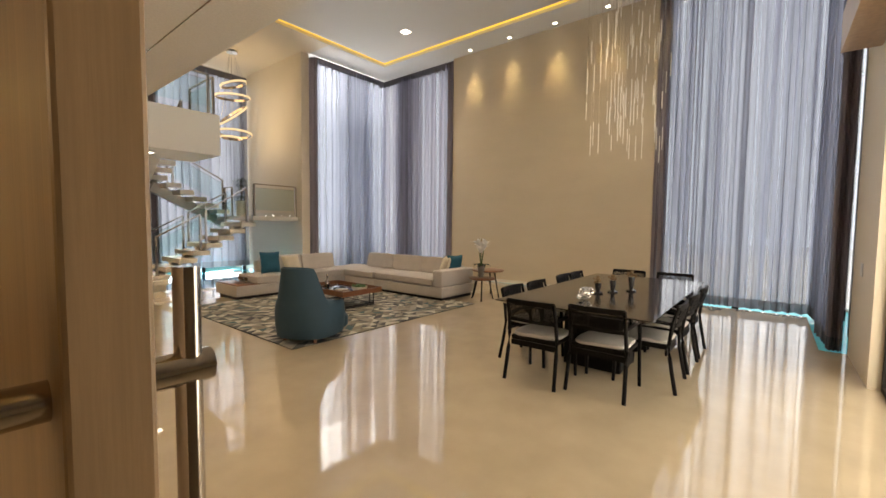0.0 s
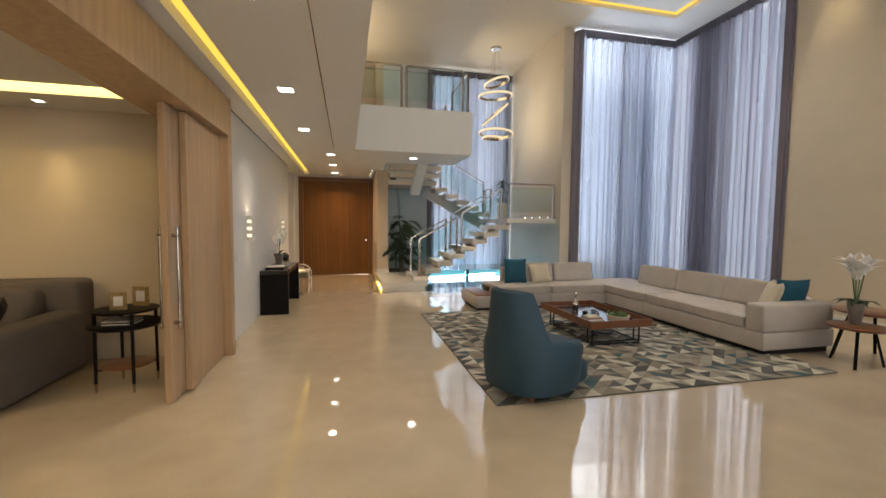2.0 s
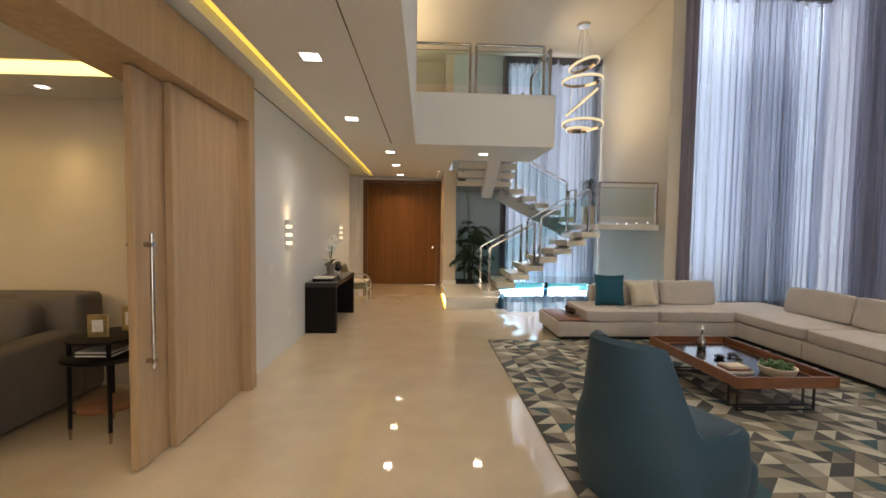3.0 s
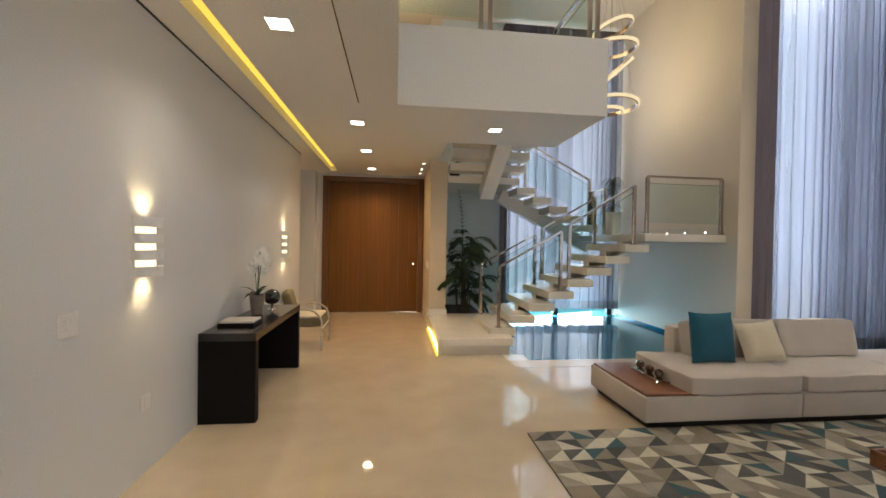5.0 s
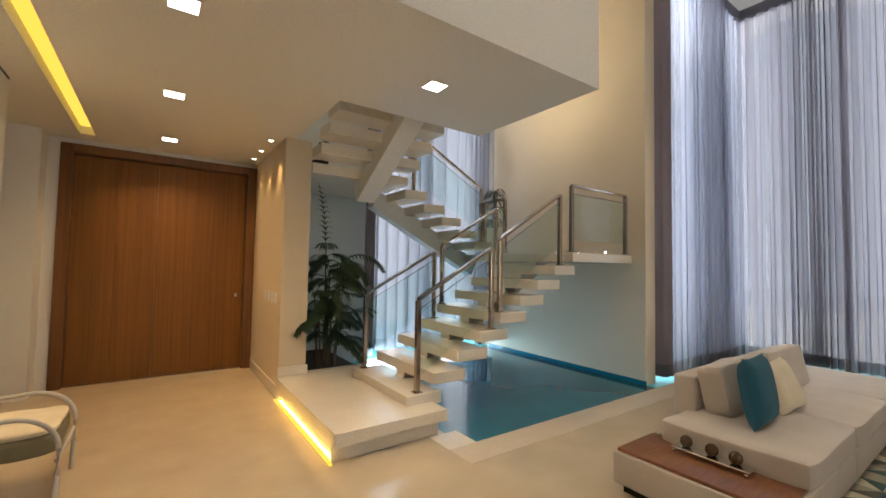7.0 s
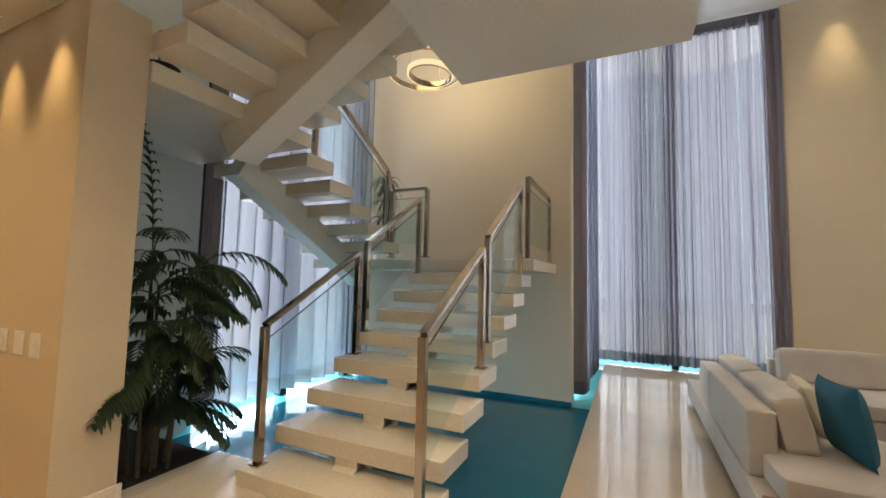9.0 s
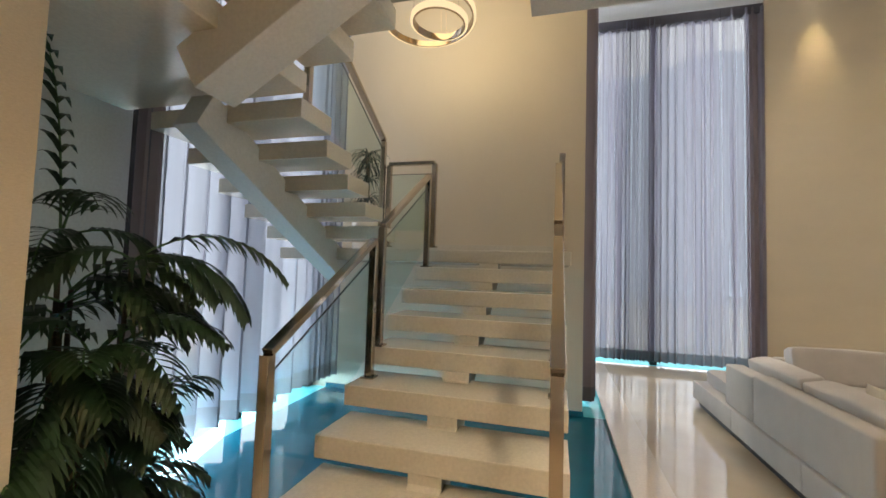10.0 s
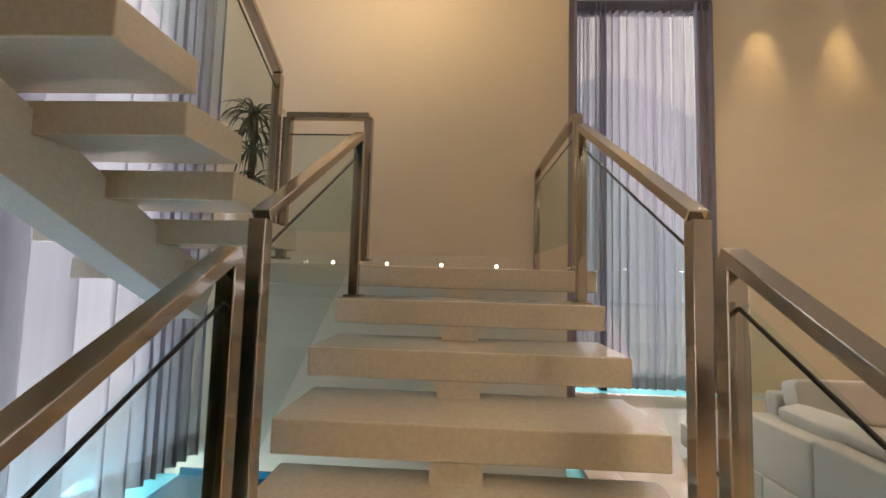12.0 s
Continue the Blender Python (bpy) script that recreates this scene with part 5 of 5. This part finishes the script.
def tv_table():
    t = thing("lamp_table", (-0.60, 5.50, 0), "dark wooden side table with lower shelf and metal tips", "side table")
    part("top", add_lathe(bmesh.new(), [(0.26, 0.56), (0.28, 0.575), (0.28, 0.595), (0.26, 0.60)], 30), "darkwood", t, smooth=True)
    part("upper_tray", add_lathe(bmesh.new(), [(0.24, 0.70), (0.255, 0.71), (0.255, 0.72), (0.24, 0.722)], 30), "darkwood", t, smooth=True)
    part("shelf", add_lathe(bmesh.new(), [(0.19, 0.20), (0.20, 0.205), (0.20, 0.215), (0.19, 0.22)], 30), "walnut", t, smooth=True)
    for k in range(4):
        a = k * 1.5708 + 0.6
        lg = part("leg", add_cone(bmesh.new(), (0.23 * math.cos(a), 0.23 * math.sin(a), 0.08), (0.225 * math.cos(a), 0.225 * math.sin(a), 0.72), 0.013, 0.015, 12), "darkwood", t, smooth=True)
        part("foot_tip", add_cone(bmesh.new(), (0.23 * math.cos(a), 0.23 * math.sin(a), 0.0), (0.23 * math.cos(a), 0.23 * math.sin(a), 0.08), 0.009, 0.013, 12), "steel", lg, "polished metal tip", True)
    for k in range(2):
        a = k * 1.5708 + 0.6
        part("stretcher", add_cone(bmesh.new(), (0.23 * math.cos(a), 0.23 * math.sin(a), 0.19), (-0.23 * math.cos(a), -0.23 * math.sin(a), 0.19), 0.009, 0.009, 10), "darkwood", t, smooth=True)


tv_table()
for x, y, w, rz in ((-0.62, 5.42, 0.13, 10), (-0.52, 5.60, 0.15, -12)):
    f = thing("photo_frame", (x, y, 0.722), "small gilt photo frame with a blank white print", "picture frame", "photo frames on the side table", rz)
    part("frame", box((-w / 2, -0.008, 0.0), (w / 2, 0.008, w * 1.25), 0.004), "gilt", f)
    part("print", box((-w * 0.26, -0.0105, w * 0.3), (w * 0.26, -0.0082, w * 0.95)), "paper", f)
v = thing("magazines", (-0.60, 5.44, 0.60), "a pile of magazines on the side table", "books")
for k in range(3):
    part("magazine", box((-0.12, -0.1, k * 0.012), (0.12, 0.1, k * 0.012 + 0.011), 0.001), ("paper", "darkwood", "paper")[k], v)
link("cove_light_tv_room", box((-5.5, 5.66, 2.79), (-0.40, 5.815, 2.80)), "cove", label="glowing yellow cove strip in the television room ceiling", category="cove light")
link("ceiling_step_tv_room", box((-6.0, 5.82, 2.68), (-0.335, 6.395, 2.98)), "white", label="dropped ceiling edge of the television room", kind="structure")
link("ceiling_tv_room", box((-6.0, -5.9, 2.72), (-0.335, 5.62, 2.98)), "white", label="white ceiling of the television room", kind="structure")
d = downlight(-1.55, 6.1, 2.68, 0.05, "small recessed spotlight in the television room")
copy_thing(d, pose(-3.0, 6.1, 2.68))


# ---------------------------------------------------------------- plants
def frond(bm, stembm, base, az, elev, length, width, rnd, leaflets=12):
    """An arching feather frond."""
    p = Vector(base)
    d = Vector((math.cos(az) * math.cos(elev), math.sin(az) * math.cos(elev), math.sin(elev)))
    n = 16
    pts = [p.copy()]
    dirs = [d.copy()]
    for i in range(n):
        d = (d + Vector((0, 0, -0.105 - 0.05 * i / n))).normalized()
        p = p + d * (length / n)
        pts.append(p.copy())
        dirs.append(d.copy())
    add_tube(stembm, pts[::2], 0.006, 5, taper=0.3)
    for i in range(leaflets):
        u = 0.22 + 0.78 * i / (leaflets - 1)
        k = min(n - 1, int(u * n))
        q = pts[k].lerp(pts[k + 1], u * n - k)
        dd = dirs[k]
        side = dd.cross(Vector((0, 0, 1))).normalized()
        L = width * (math.sin(min(1, 0.25 + 0.75 * u) * math.pi) ** 0.6 * 0.8 + 0.2) * rnd.uniform(0.85, 1.1)
        for s in (-1, 1):
            ld = (dd * 0.85 + side * s * 0.8 + Vector((0, 0, -0.02))).normalized()
            leaf_blade(bm, q, ld, L * 1.12, 0.029, 0.8, 4, 0.15)


def palm(loc, label):
    t = thing("areca_palm", loc, label, "palm")
    rnd = random.Random(21)
    for k in range(16):
        a, r = rnd.uniform(0, 6.28), rnd.uniform(0.02, 0.15)
        h = (0.28 + 1.10 * (k / 12) if k < 13 else 0.25 + 0.3 * (k - 13)) + rnd.uniform(-0.05, 0.05)
        x, y = r * math.cos(a), r * math.sin(a)
        top = (x * 1.5, y * 1.5, h)
        st = part("cane", add_tube(bmesh.new(), [(x, y, 0), (x * 1.2, y * 1.2, h / 2), top], 0.013, 8, taper=0.7), "trunk", t, smooth=True)
        lb, sb = bmesh.new(), bmesh.new()
        for q in range(4 if k % 3 else 3):
            az = a + q * 2.1 + rnd.uniform(-0.5, 0.5)
            if math.sin(az) > 0.25:
                az = -az
            frond(lb, sb, top, az, rnd.uniform(0.35, 1.2), rnd.uniform(0.42, 0.70) * (1 if math.cos(az) > -0.3 else 0.75), 0.20, rnd)
        if k == 12:
            frond(lb, sb, top, 2.2, 1.53, 0.98, 0.17, rnd)
        tagged(part("leaves", lb, "leaf", st), kind="stuff")
        part("leaf_ribs", sb, "stem", st, smooth=True)


palm((2.78, 12.36, 0.2), "bushy dark green areca palm in the planting bed by the stairs")


def dracaena(loc):
    t = thing("dracaena", loc, "small spiky potted plant with a bare trunk on the landing", "potted plant")
    part("pot", add_lathe(bmesh.new(), [(0.13, 0), (0.14, 0.01), (0.16, 0.48), (0.145, 0.48), (0.13, 0.44)], 26), "stone", t, smooth=True)
    part("soil", add_lathe(bmesh.new(), [(0.01, 0.44), (0.14, 0.445), (0.01, 0.45)], 20), "soil", t)
    part("trunk", add_tube(bmesh.new(), [(0, 0, 0.42), (0.02, 0.01, 0.7), (0.0, 0.0, 0.95), (-0.01, 0.01, 1.08)], 0.03, 10, taper=0.7), "trunk", t, smooth=True)
    rnd = random.Random(5)
    for z, n, L in ((1.08, 40, 0.34), (0.95, 26, 0.32), (0.80, 26, 0.32), (0.58, 30, 0.36)):
        bm = bmesh.new()
        for k in range(n):
            a = k * 2.4
            leaf_blade(bm, (0.01 * math.cos(a), 0.01 * math.sin(a), z), (math.cos(a), math.sin(a), rnd.uniform(0.1, 1.5)), L * rnd.uniform(0.7, 1.1), 0.018, 1.5, 6)
        part("leaf_crown", bm, "leafgrey", t)


dracaena((5.80, 12.56, 1.67))


def bonsai(loc):
    t = thing("dark_ornament_plant", loc, "small dark twisted plant in a low bowl on the stair landing", "potted plant")
    part("bowl", add_lathe(bmesh.new(), [(0.05, 0), (0.09, 0.03), (0.10, 0.055), (0.08, 0.05)], 20), "darkvase", t, smooth=True)
    part("trunk", add_tube(bmesh.new(), [(0, 0, 0.04), (-0.03, 0.0, 0.14), (0.02, 0, 0.22), (0.05, 0, 0.30)], 0.016, 8, taper=0.5), "trunk", t, smooth=True)
    bm = bmesh.new()
    for k in range(22):
        a = k * 2.4
        leaf_blade(bm, (0.05, 0, 0.28), (math.cos(a), math.sin(a), 0.7 + 0.3 * math.sin(k)), 0.11, 0.02, 1.2, 4)
    part("leaf_crown", bm, "leaf", t)


bonsai((2.56, 12.10, 2.66))
